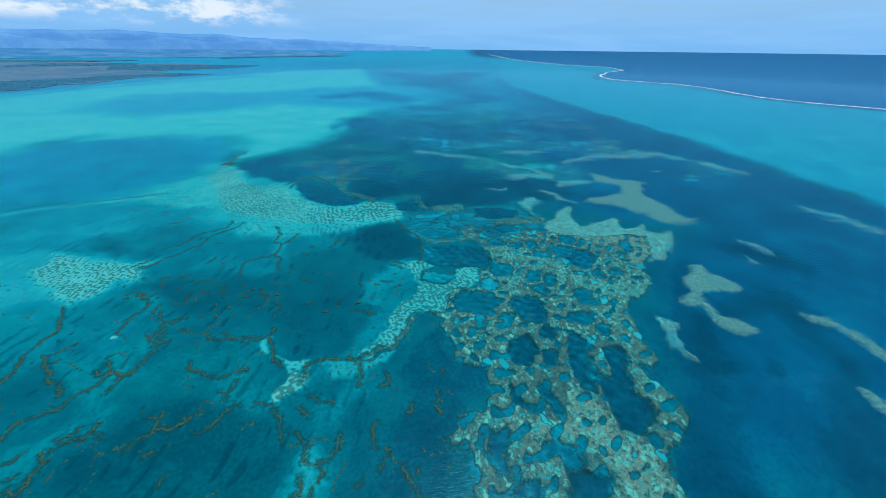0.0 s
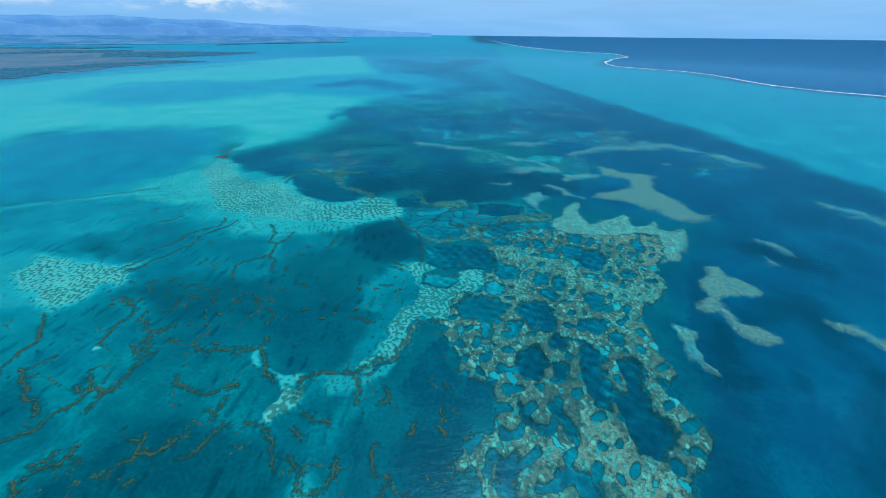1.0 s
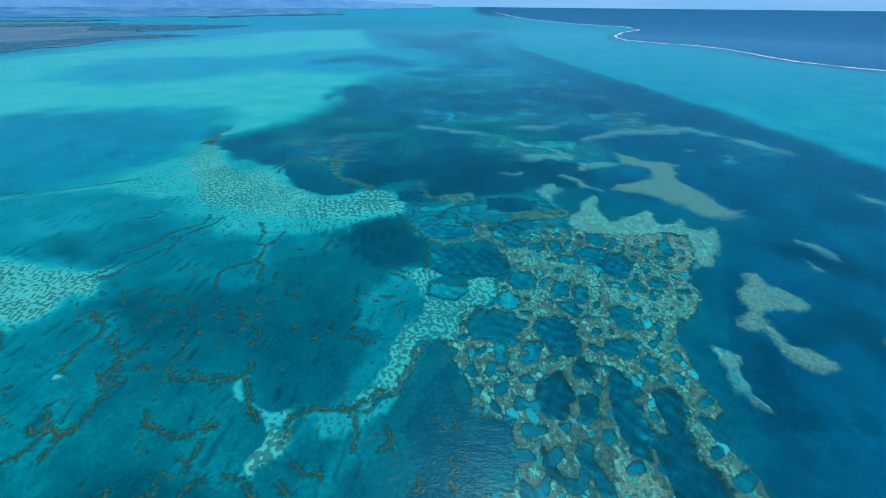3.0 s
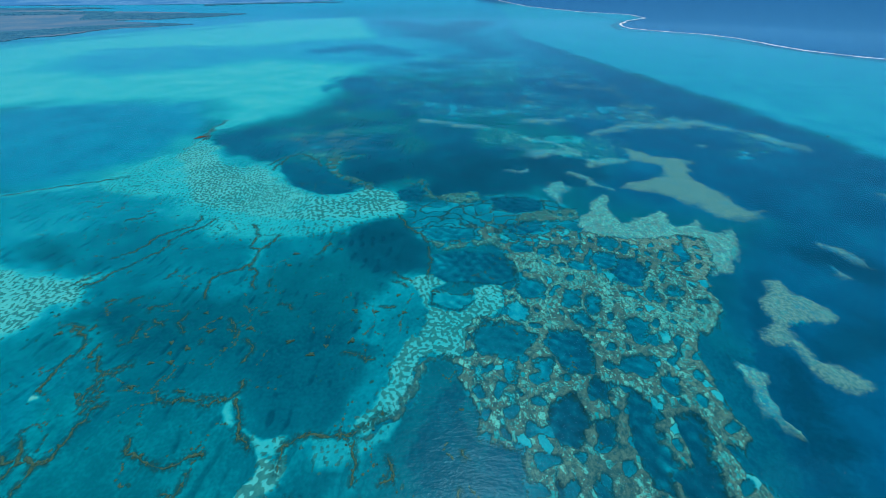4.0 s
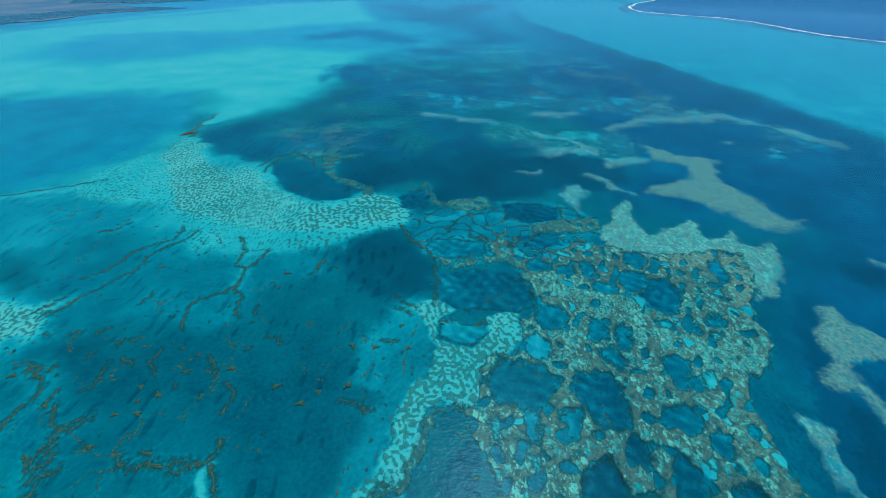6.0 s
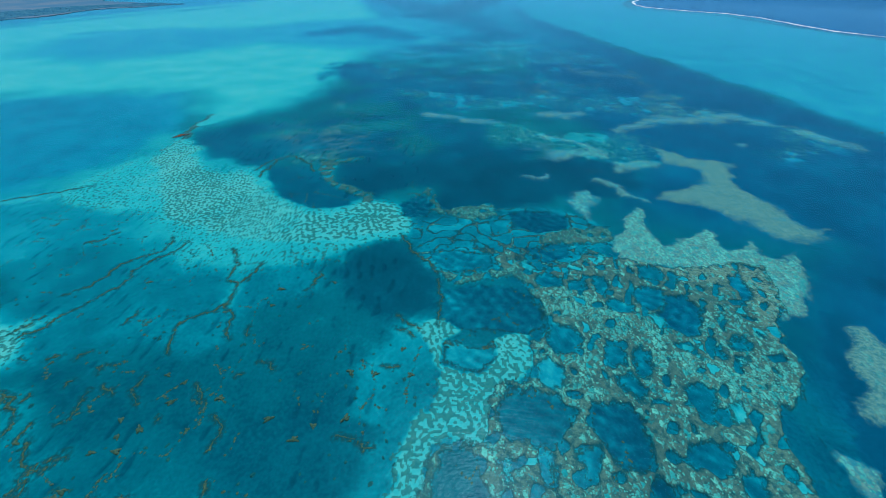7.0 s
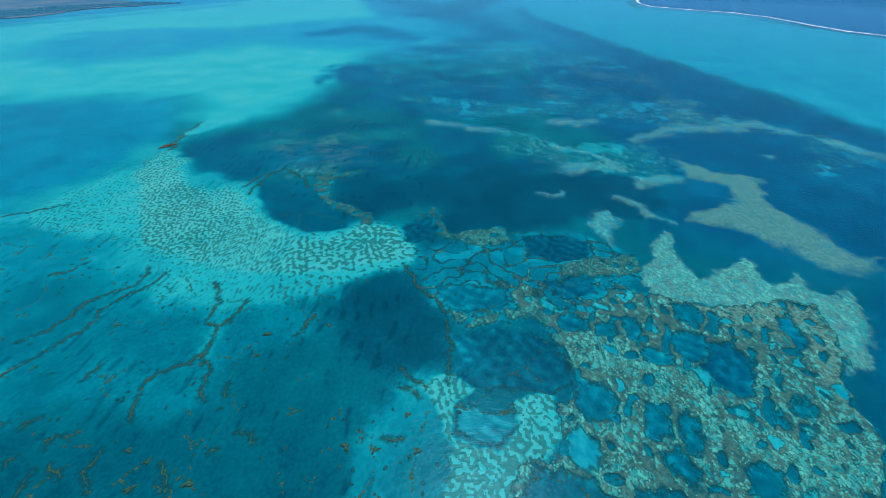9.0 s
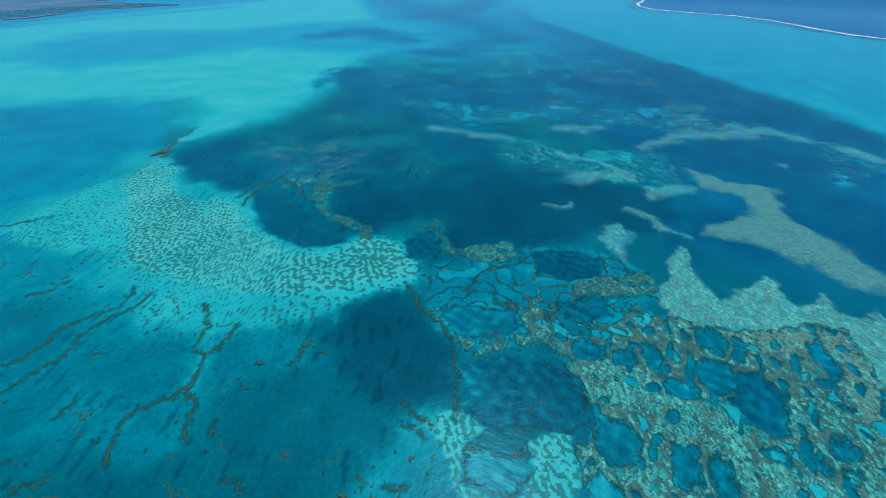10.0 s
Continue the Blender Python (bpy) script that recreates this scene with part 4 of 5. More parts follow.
RIDGES.append((2, [(-73.9, 118.7), (-72.6, 126.1), (-70.3, 130.5), (-61, 131.4), (-48.3, 131.6), (-42.5, 134.6), (-33.9, 141.5)]))
RIDGES.append((1.6, [(-223.8, 131.7), (-218.3, 136), (-215.6, 141.7)]))
RIDGES.append((1.6, [(-186.7, 120.7), (-179.5, 119.3)]))
RIDGES.append((1.6, [(-171.1, 144.7), (-176.4, 156.5), (-172.2, 158.1), (-165.7, 164.5)]))
RIDGES.append((1.6, [(-182.8, 73.2), (-180.2, 76.1), (-179.7, 80.1)]))
RIDGES.append((1.6, [(-158.6, 87.9), (-151.1, 86.6)]))
RIDGES.append((1.6, [(-175.1, 68.3), (-172.4, 70)]))
RIDGES.append((1.6, [(-139.7, 94.9), (-135.4, 96.4)]))
RIDGES.append((1.6, [(-127.6, 77.6), (-125.1, 80.7)]))
RIDGES.append((1.6, [(-113.8, 65.5), (-114.5, 69.6)]))
RIDGES.append((1.6, [(-111.8, 108.9), (-107, 110.6)]))
RIDGES.append((1.6, [(-93.7, 101.3), (-86.2, 103), (-79.8, 100.9)]))
RIDGES.append((1.6, [(-80.7, 100), (-75.8, 92.9), (-71.5, 87.6)]))
RIDGES.append((1.6, [(-68.5, 107.9), (-56.7, 106.5), (-51.6, 103.4)]))
RIDGES.append((1.6, [(-68.8, 101.1), (-66.1, 97.3), (-62.4, 95.9)]))
RIDGES.append((1.6, [(-66.1, 91.7), (-61.5, 88.3), (-59.6, 86.5), (-58.2, 80.3), (-57.4, 76.9), (-54.5, 74), (-51.9, 74.7), (-47.4, 71.4)]))
RIDGES.append((1.6, [(-51.9, 74.7), (-47.9, 77), (-45.6, 81.7), (-46.1, 88)]))
RIDGES.append((1.6, [(-57, 72.4), (-55.5, 68.2), (-57.3, 65.2), (-59.5, 61.3)]))
RIDGES.append((1.6, [(-47.2, 71), (-49.5, 67.2), (-50.1, 62.3)]))
RIDGES.append((1.6, [(-33.1, 69.9), (-34.8, 67.4)]))
RIDGES.append((1.6, [(-30.6, 94.9), (-29.5, 85.6), (-27.8, 83.1)]))
RIDGES.append((1.6, [(-22, 80.8), (-22.5, 76.1), (-23.9, 73.9)]))
RIDGES.append((1.6, [(-15.4, 76.2), (-13.5, 69.7), (-9.9, 66.7), (-7.4, 62.8)]))
RIDGES.append((1.6, [(-9.4, 76.3), (-9.6, 72.9)]))
RIDGES.append((1.6, [(-15.2, 100.9), (-11.4, 104.9)]))
RIDGES.append((1.6, [(-2, 126.4), (1.1, 122.7)]))
RIDGES.append((1.6, [(-0.3, 112.1), (1.2, 107.3)]))
RIDGES.append((1.6, [(-2.9, 102.5), (-2.3, 98.1)]))
RIDGES.append((1.6, [(0, 87.2), (1.3, 83.5)]))
RIDGES.append((1.6, [(-32.5, 113.4), (-27.3, 117.9), (-29.7, 124.1)]))
RIDGES.append((1.6, [(-46.3, 129.6), (-41.6, 114.9)]))
RIDGES.append((1.5, [(-237.6, 214.8), (-236.9, 219.6), (-230.9, 225.6), (-227.7, 235.1), (-219.6, 243.9), (-215.2, 252.4), (-213.8, 261.4), (-214, 271.1), (-210, 280.5), (-203.4, 287.2), (-197.5, 296)]))
RIDGES.append((1.5, [(-245, 221.8), (-241.8, 227.4), (-238.8, 233.7)]))
RIDGES.append((1.5, [(-242.3, 247.5), (-233.8, 252.8), (-229.9, 260.1), (-229.6, 268.2), (-228.4, 275.8), (-219.9, 284), (-212.7, 289.8), (-211, 304.9)]))
RIDGES.append((1.5, [(-266.7, 297.4), (-259.6, 300.6), (-252.7, 307.1)]))
RIDGES.append((1.5, [(-190.9, 225.7), (-190.6, 231.1), (-189.6, 235.9)]))
RIDGES.append((1.5, [(-154, 210.3), (-158.8, 219.7), (-160.8, 226.4)]))
RIDGES.append((1.5, [(-160.8, 226.4), (-152.8, 233.7), (-145.8, 237.6), (-140.5, 242.4)]))
RIDGES.append((1.5, [(-161.7, 293.9), (-152.7, 277.6), (-152.4, 265.1), (-143.2, 258.4), (-141.1, 249.7), (-140.1, 241.6), (-134.1, 236), (-132.5, 227), (-128.1, 220.3)]))
RIDGES.append((1.5, [(-143.8, 258.4), (-138.1, 267.9), (-137.3, 277.9)]))
RIDGES.append((1.5, [(-97.4, 271.2), (-97.8, 261.7), (-100.6, 254.9)]))
RIDGES.append((1.5, [(-122.2, 227.2), (-120.4, 220.5)]))
RIDGES.append((1.5, [(-43.8, 236), (-34.1, 229.1), (-29.5, 227.4)]))
RIDGES.append((1.5, [(-42.9, 228.9), (-32.2, 224)]))
RIDGES.append((1.5, [(-106.8, 206.1), (-102.1, 207.6), (-97.4, 202.9)]))
RIDGES.append((1.5, [(-113.2, 198.5), (-111.9, 201.2)]))
RIDGES.append((1.5, [(-44, 206.2), (-38.5, 204.6)]))
RIDGES.append((1.5, [(-60.2, 172), (-53.3, 171.2), (-44.1, 169.4)]))
RIDGES.append((1.5, [(-132.3, 192.9), (-130.3, 193.7), (-125.9, 189.3)]))
RIDGES.append((1.5, [(-113.5, 180.4), (-108.7, 174.1), (-109.5, 169.1), (-110.5, 166.2)]))
RIDGES.append((1.5, [(-159.1, 200.2), (-158.8, 196.2), (-158.8, 191.1), (-154.3, 187.6), (-150.2, 184.6)]))
RIDGES.append((1.5, [(-174.4, 193.3), (-167.4, 191)]))
RIDGES.append((1.5, [(-139.2, 176.6), (-138.4, 178.8)]))
RIDGES.append((1.5, [(-192, 191.7), (-193, 195.5), (-190.8, 197.4)]))
RIDGES.append((1.5, [(-205.7, 184.2), (-205.7, 188.9)]))
RIDGES.append((1.5, [(-182.6, 198.4), (-184.7, 202.5), (-183, 205.3)]))
RIDGES.append((1.5, [(-199, 205), (-198.9, 207.9), (-194.7, 211)]))
RIDGES.append((1.5, [(-213.7, 207.6), (-208.3, 209.2)]))
RIDGES.append((1.5, [(-225.6, 205.9), (-221.7, 207.4)]))
RIDGES.append((1.5, [(-181.7, 176.8), (-177.9, 179.1), (-178, 185.9), (-178.4, 192)]))
RIDGES.append((1.5, [(-190.5, 176.2), (-187.4, 166.6)]))
RIDGES.append((1.7, [(-216.4, 187.6), (-208.7, 185.9), (-196.5, 173.8), (-199.2, 165.7), (-199, 155.4), (-200.2, 151.3), (-197, 146.9)]))
RIDGES.append((1.7, [(-185.4, 167.5), (-176.5, 158.7), (-173.2, 153.2), (-168.2, 142.9), (-168.8, 138.2)]))
RIDGES.append((1.7, [(-175.3, 157.3), (-168.4, 160.3), (-163.7, 161.2)]))
RIDGES.append((1.7, [(-166.9, 143), (-160.4, 145.5)]))
RIDGES.append((1.7, [(-140.7, 147.9), (-138.9, 145.4), (-134.6, 146.5)]))
RIDGES.append((1.7, [(-133.6, 150.6), (-129.3, 149.9)]))
RIDGES.append((1.7, [(-124.1, 143.7), (-119.7, 146.8), (-108.2, 146.5)]))
HEADS.append((-115.1, 255.5, 2))
HEADS.append((-61, 202.3, 2))
HEADS.append((-58.2, 180.4, 2))
HEADS.append((-71.3, 177.3, 2))
HEADS.append((-77.5, 171.7, 2))
HEADS.append((-91.4, 179.7, 2))
HEADS.append((-117.2, 188.3, 2))
HEADS.append((-138, 186.2, 2))
HEADS.append((-155, 178.4, 2))
HEADS.append((-143.8, 174.4, 2))
HEADS.append((-147.3, 165.9, 2))
HEADS.append((-115.5, 242.9, 1.5))
HEADS.append((-37, 215.2, 1.5))
HEADS.append((-31.6, 201, 1.5))
HEADS.append((-48.5, 201.2, 1.5))
HEADS.append((-137.7, 195.4, 1.5))
HEADS.append((-147.9, 199.1, 1.5))
HEADS.append((-156.7, 165, 1.5))
HEADS.append((-151.1, 171.2, 1.5))
HEADS.append((-84.4, 262, 1.5))
HEADS.append((-198, 259.5, 1.5))
HEADS.append((-156.6, 152.1, 1.8))
HEADS.append((-178.3, 147.3, 1.8))
HEADS.append((-218.8, 182, 1.8))


def wandering_line(points, step, phase):
    """A line through the points that winds from side to side as living coral does."""
    pts = np.array(points, float)
    out = []
    for (x0, y0), (x1, y1) in zip(pts[:-1], pts[1:]):
        length = max(math.hypot(x1 - x0, y1 - y0), 0.1)
        t = np.arange(0, 1, step / length)
        out.append(np.stack([x0 + t * (x1 - x0), y0 + t * (y1 - y0)], -1))
    line = np.concatenate(out + [pts[-1:]])
    x, y = line.T
    return np.stack([x + 7 * rough(x + phase, y, 9, 81) + 4 * rough(x + phase, y, 3.2, 85), y + 7 * rough(x + phase, y, 9, 83) + 4 * rough(x + phase, y, 3.2, 87)], -1)


line_rng = np.random.default_rng(17)
LINES = [(width, wandering_line(points, 0.6, line_rng.uniform(0, 500))) for width, points in RIDGES]


def tracery(x, y):
    """Thin winding lines of small coral: how near a place is to one, and whether coral grows there."""
    nx = x + 26 * rough(x, y, 30, 151) + 8 * rough(x, y, 7, 152)
    ny = y + 26 * rough(x, y, 30, 153) + 8 * rough(x, y, 7, 154)
    gap, pick = cells(nx, ny * 0.9, 24.0, 155)
    return gap, smooth(rough(x, y, 16, 157), -0.03, 0.08)


def labyrinth(x, y, size, salt, lean, spread_by):
    """A winding pattern of bands about size apart, between about -2 and 2."""
    rng = np.random.default_rng(salt)
    u, v = x + 5 * rough(x, y, 15, salt, 2), y + 5 * rough(x, y, 15, salt + 3, 2)
    total = 0.0
    for _ in range(11):
        turn, length = lean + rng.normal(0, spread_by), size * rng.uniform(0.82, 1.2)
        total = total + np.cos(2 * np.pi * (u * math.cos(turn) + v * math.sin(turn)) / length + rng.uniform(0, 6.28))
    return total / 11**0.5 * 1.41


def sea_floor(x, y):
    """Depth, blue share, reef-flat cover, share of coral heads, owner, sand and dark growth at arrays of places."""
    shape = x.shape
    x, y = x.ravel().astype(float), y.ravel().astype(float)
    far = np.hypot(x, y)
    big = np.clip(far / 300, 0.6, 8)
    wx = x + 9 * big * rough(x, y, 46, 1) + 5 * rough(x, y, 9, 4) + 2.2 * rough(x, y, 3.2, 31, 2)
    wy = y + 9 * big * rough(x, y, 46, 7) + 5 * rough(x, y, 9, 9) + 2.2 * rough(x, y, 3.2, 37, 2)
    wx, wy = (np.where(far > 1150, a, b) for a, b in ((x, wx), (y, wy)))
    # paler and bluer with distance, towards the haze of the horizon
    away = smooth(far, 1200, 2600)
    out = np.stack([7.0 - 3.2 * away, 0.22 + 0.68 * away, 0 * x, 0 * x, 0 * x])
    owners = np.zeros(x.shape, int)
    for kind, depth, hue, tan, heads, soft, pts, owner in LAYERS:
        arr = np.array(pts, float)
        if kind == "stroke":
            pad = arr[:, 2].max() * 1.8 + 6
        else:
            e = arr - arr.mean(0)
            area = abs(np.sum(e[:, 0] * np.roll(e[:, 1], -1) - e[:, 1] * np.roll(e[:, 0], -1))) / 2
            width = min(soft * 0.3 * math.sqrt(area), 420.0)
            pad = width
        lo, hi = arr[:, :2].min(0) - pad, arr[:, :2].max(0) + pad
        at = np.nonzero((wx > lo[0]) & (wx < hi[0]) & (wy > lo[1]) & (wy < hi[1]))[0]
        if not len(at):
            continue
        px, py = wx[at], wy[at]
        if kind == "stroke":
            best = np.full(px.shape, 9.0)
            for (x0, y0, r0), (x1, y1, r1) in zip(arr[:-1] if len(arr) > 1 else arr, arr[1:] if len(arr) > 1 else arr):
                ex, ey = x1 - x0, y1 - y0
                t = np.clip(((px - x0) * ex + (py - y0) * ey) / max(ex * ex + ey * ey, 1e-9), 0, 1)
                best = np.minimum(best, np.hypot(px - x0 - t * ex, py - y0 - t * ey) / (r0 + t * (r1 - r0)))
            size = float(np.clip(arr[:, 2].mean(), 3, 40))
            best += 1.25 * rough(px, py, 1.5 * size, 301) + 0.9 * rough(px, py, 0.5 * size, 305)
            mask = 1 - smooth(best, *((-0.2, 2.0) if 1 < owner < 100 else (1 - 0.75 * soft, 1 + 0.75 * soft)))
        else:
            rag = min(max(width, 4.0), 30.0)
            mask = smooth(inside(px, py, pts) + rag * (0.9 * rough(px, py, 2.2 * rag, 311) + 0.6 * rough(px, py, 0.7 * rag, 315)), -width / 2, width / 2)
        bank = 1 < owner < 100
        for k, (row, value) in enumerate(zip(out, (max(depth, 4.6) if bank else depth, hue, tan * (owner < 2), heads, (1.0 if depth < 1.5 else 0.62) * bank + 0.16 * (owner > 99)))):
            row[at] += (mask**2 if bank and k == 0 else mask) * (value - row[at])
        owners[at[mask > 0.5]] = owner
    depth, hue, tan, heads, sand = out
    # plates, pools, gardens and mazes of the reef
    qx = x + 6 * rough(x, y, 10, 401, 2) + 3.4 * rough(x, y, 3.2, 405, 2)
    qy = y + 6 * rough(x, y, 10, 403, 2) + 3.4 * rough(x, y, 3.2, 407, 2)
    weed, winding = 0 * x, 0 * x
    for kind, a, b, c, soft, pts, owner in PATCHES:
        arr = np.array(pts, float)
        lo, hi = arr.min(0) - soft, arr.max(0) + soft
        at = np.nonzero((qx > lo[0]) & (qx < hi[0]) & (qy > lo[1]) & (qy < hi[1]))[0]
        if not len(at):
            continue
        px, py = x[at], y[at]
        d = inside(qx[at], qy[at], pts)
        if kind == "flat":
            m = smooth(d, -2.6, 1.6)
            for row, value in ((tan, c), (depth, 1.4), (hue, 0.4), (heads, a), (weed, 0)):
                row[at] += m * (value - row[at])
            sand[at] *= 1 - 0.8 * m
        elif kind == "pool":
            d = d + 1.0 - 0.9 * (1 - smooth(py, 150, 185))
            m = smooth(d, -1.0, 2.6)
            deep = a * (1.15 + 0.8 * rough(px, py, 12, 411) + 0.4 * rough(px, py, 4, 413) + 0.12 * labyrinth(px, py, 6.5, 417, 0.3, 1.2))
            for row, value in ((tan, 0), (depth, np.maximum(deep, 2.2)), (hue, b), (heads, 0), (weed, 0), (sand, 0), (winding, 0)):
                row[at] += m * (value - row[at])
            tan[at] = np.maximum(tan[at], 0.34 * np.exp(-(((d - 1.4) / 1.3) ** 2)) * smooth(rough(px, py, 13, 419), -0.2, 0.1))
        elif kind == "garden":
            m = smooth(d + 0.6 * soft * rough(px, py, 14, 415), -soft / 2, soft / 2)
            for row, value in ((weed, a), (depth, b), (heads, c), (tan, 0), (hue, 0.2), (sand, 0.1 * (owner > 99))):
                row[at] += m * (value - row[at])
        elif kind == "maze":
            m = smooth(d, -soft / 2, soft / 2)
            winding[at] = np.maximum(winding[at], m)
            depth[at] += m * (5.2 - depth[at])
            hue[at] += m * (0.4 - hue[at])
        else:
            m = smooth(d, -soft / 2, soft / 2) * smooth(tan[at], 0.4, 0.7)
            row = sand if kind == "pale" else heads
            row[at] += m * (a - row[at])
        if kind not in ("dense", "pale"):
            owners[at[m > 0.5]] = owner
    at = np.nonzero(weed > 0.03)[0]
    if len(at):
        fine = 1.3 - 0.4 * (y[at] > 250) * smooth(x[at], -190, -120)
        bands = 0.7 * labyrinth(x[at] * fine, y[at] * fine, 3.6, 421, 0.3, 1.3) + 0.6 * labyrinth(x[at] * fine, y[at] * fine, 5.8, 423, 0.3, 1.3) + 1.9 * rough(x[at], y[at], 3.2, 427, 2) + 1.3 * rough(x[at], y[at], 34, 425)
        edge = 1.75 - 1.6 * weed[at]
        weed[at] = smooth(bands, edge - 0.2, edge + 0.35)
    # hollows and gullies that break the plates
    at = np.nonzero((tan > 0.3) & (owners == 1))[0]
    if len(at):
        bands = labyrinth(x[at], y[at], 10.0, 441, 2.2, 0.9) + 1.2 * rough(x[at], y[at], 4, 443, 2) + 1.0 * rough(x[at], y[at], 40, 445)
        lift = 0.3 + 0.8 * heads[at] - 0.35 * (1 - smooth(x[at], 22, 62)) * (1 - smooth(y[at], 165, 200)) + 0.5 * sand[at]
        gully = smooth(bands, lift, lift + 0.7)
        tan[at] *= 1 - 0.9 * gully
        heads[at] *= 1 - gully
        sand[at] *= 1 - gully
        depth[at] += gully * (6.0 + 5.0 * rough(x[at], y[at], 9, 447) - depth[at])
    at = np.nonzero(winding > 0.03)[0]
    if len(at):
        bands = 0.9 * labyrinth(x[at], y[at], 17.0, 433, 1.3, 1.1) + 1.6 * rough(x[at], y[at], 5, 432, 2)
        wall = winding[at] * (1 - smooth(np.abs(bands), 0.16, 0.5)) * smooth(rough(x[at], y[at], 12, 433), -0.3, -0.1)
        tan[at] = np.maximum(tan[at], wall * np.clip(0.52 + 0.9 * rough(x[at], y[at], 25, 435), 0.34, 0.8))
        depth[at] += winding[at] * (1 - wall) * (1.6 * rough(x[at], y[at], 20, 437) - 1.3 * smooth(bands, -0.5, 0.2) * smooth(rough(x[at], y[at], 14, 439), -0.1, 0.15))
        heads[at] = np.maximum(heads[at], 0.35 * wall)
    # haze over the far lagoon, put into its depth and blue share
    far_haze = smooth(far, 3500, 7000) * (x < 0.108 * y)
    depth += far_haze * (3.2 - depth) * 0.7
    hue += far_haze * (1.0 - hue)
    open_sea = smooth(far, 6000, 14000) * smooth(x - 0.108 * y, -0.06 * far, 0.03 * far)
    depth += open_sea * (30.0 - depth)
    hue += open_sea * (1.0 - hue)
    # shade painted along the foot of the coral ridges, and paler sand beside it
    for width, line in LINES:
        arr = line[::3]
        lo, hi = arr.min(0) - 9, arr.max(0) + 9
        at = np.nonzero((x > lo[0]) & (x < hi[0]) & (y > lo[1]) & (y < hi[1]))[0]
        if not len(at):
            continue
        px, py, best = x[at], y[at], np.full(len(at), 99.0)
        for (x0, y0), (x1, y1) in zip(arr[:-1], arr[1:]):
            ex, ey = x1 - x0, y1 - y0
            t = np.clip(((px - x0) * ex + (py - y0) * ey) / max(ex * ex + ey * ey, 1e-9), 0, 1)
            best = np.minimum(best, np.hypot(px - x0 - t * ex, py - y0 - t * ey))
        depth[at] *= 1 - 0.1 * np.exp(-((best / 4.5) ** 2)) * smooth(depth[at], 2.5, 4.5)
        tan[at] = np.maximum(tan[at], 0.36 * np.exp(-((best / (1.1 + 0.75 * width)) ** 2)))
    # small bright pools that break up the reef flats
    hx, hy = x + 5 * rough(x, y, 8, 161) + 2.5 * rough(x, y, 3, 163), y + 5 * rough(x, y, 8, 165) + 2.5 * rough(x, y, 3, 167)
    gap, pick = cells(hx * 1.05 + 0.25 * hy, hy * 0.8, 5.6, 169)
    hole = (pick < 0.04 + 0.45 * rough(x, y, 25, 171)) * smooth(gap, 0.5, 1.5) * smooth(tan, 0.5, 0.7) * (owners == 1)
    tan *= 1 - 0.95 * hole
    heads *= 1 - 0.8 * hole
    sand *= 1 - hole
    depth += hole * (2.0 + 1.6 * rand_grid(np.round(pick * 997), 0 * pick, 9) - depth)
    # soft dark dashes of drowned coral, all running one way
    at = np.nonzero((depth > 2.4) & (far < 620) & (x < 40) & (tan < 0.2))[0]
    if len(at):
        bands = 0.8 * labyrinth(x[at], y[at], 9.0, 451, -0.46, 0.95) + 1.6 * rough(x[at], y[at], 45, 453) + 2.0 * rough(x[at], y[at], 6, 455, 2)
        depth[at] *= 1 + 0.34 * smooth(bands, 1.1, 1.9) * (1 - smooth(x[at], -60, -20))
    # faint tracery of drowned coral over the lagoon floor
    lag = 0.6 * smooth(depth, 2.6, 3.6) * (1 - smooth(depth, 9, 14)) * (1 - smooth(far, 500, 800)) * (1 - smooth(hue, 0.55, 0.8))
    gap, grows = tracery(x, y)
    line = lag * (1 - smooth(gap, 0.2, 1.9)) * grows
    halo = lag * (1 - smooth(gap, 1.0, 5.0)) * grows
    depth -= halo * 0.7
    tan += line * 0.34 * (tan < 0.3)
    mask = 0 * x
    for pts in MOTTLE:
        mask = np.maximum(mask, smooth(inside(wx, wy, pts), -10, 30))
    if mask.max() > 0:
        spots = mask * smooth(rough(x * 0.5, y, 70, 61, 4), -0.12, 0.08)
        depth -= spots * (depth - 3.0) * 0.75 * smooth(rough(x * 0.7, y * 0.6, 9, 51, 2), 0.06, 0.26)
        tan += spots * 0.12 * smooth(rough(x * 0.6, y, 9, 55), 0.08, 0.2) * (tan < 0.3) * (sand < 0.3)
        heads += spots * 0.5
        sand += mask * 0.28 * smooth(rough(x * 0.6, y * 0.45, 46, 63, 5), 0.02, 0.26) * (sand < 0.2)
    depth = np.maximum(depth, 0.4) * (1 + 0.22 * rough(x, y, 90, 71) + 0.16 * rough(x, y, 14, 75))
    return [a.reshape(shape) for a in (depth, hue, np.clip(tan, 0, 1), np.clip(heads, 0, 1), owners, sand, weed)]


def floor_z(depth):
    return -0.3 - 0.22 * np.minimum(depth, 16.0)


def spread(lo, hi, step, grow, limit, grow_back=0.0):
    """Even steps between lo and hi, then steps that grow up to the limit on both sides."""
    values = list(np.arange(lo, hi, step))
    for sign in (1, -1):
        at, d = (hi, step) if sign > 0 else (lo - step, step)
        while abs(at) < limit:
            values.append(at)
            d = min(d * (grow_back if sign < 0 and grow_back else grow), 9000.0)
            at += sign * d
    return np.array(sorted(values))


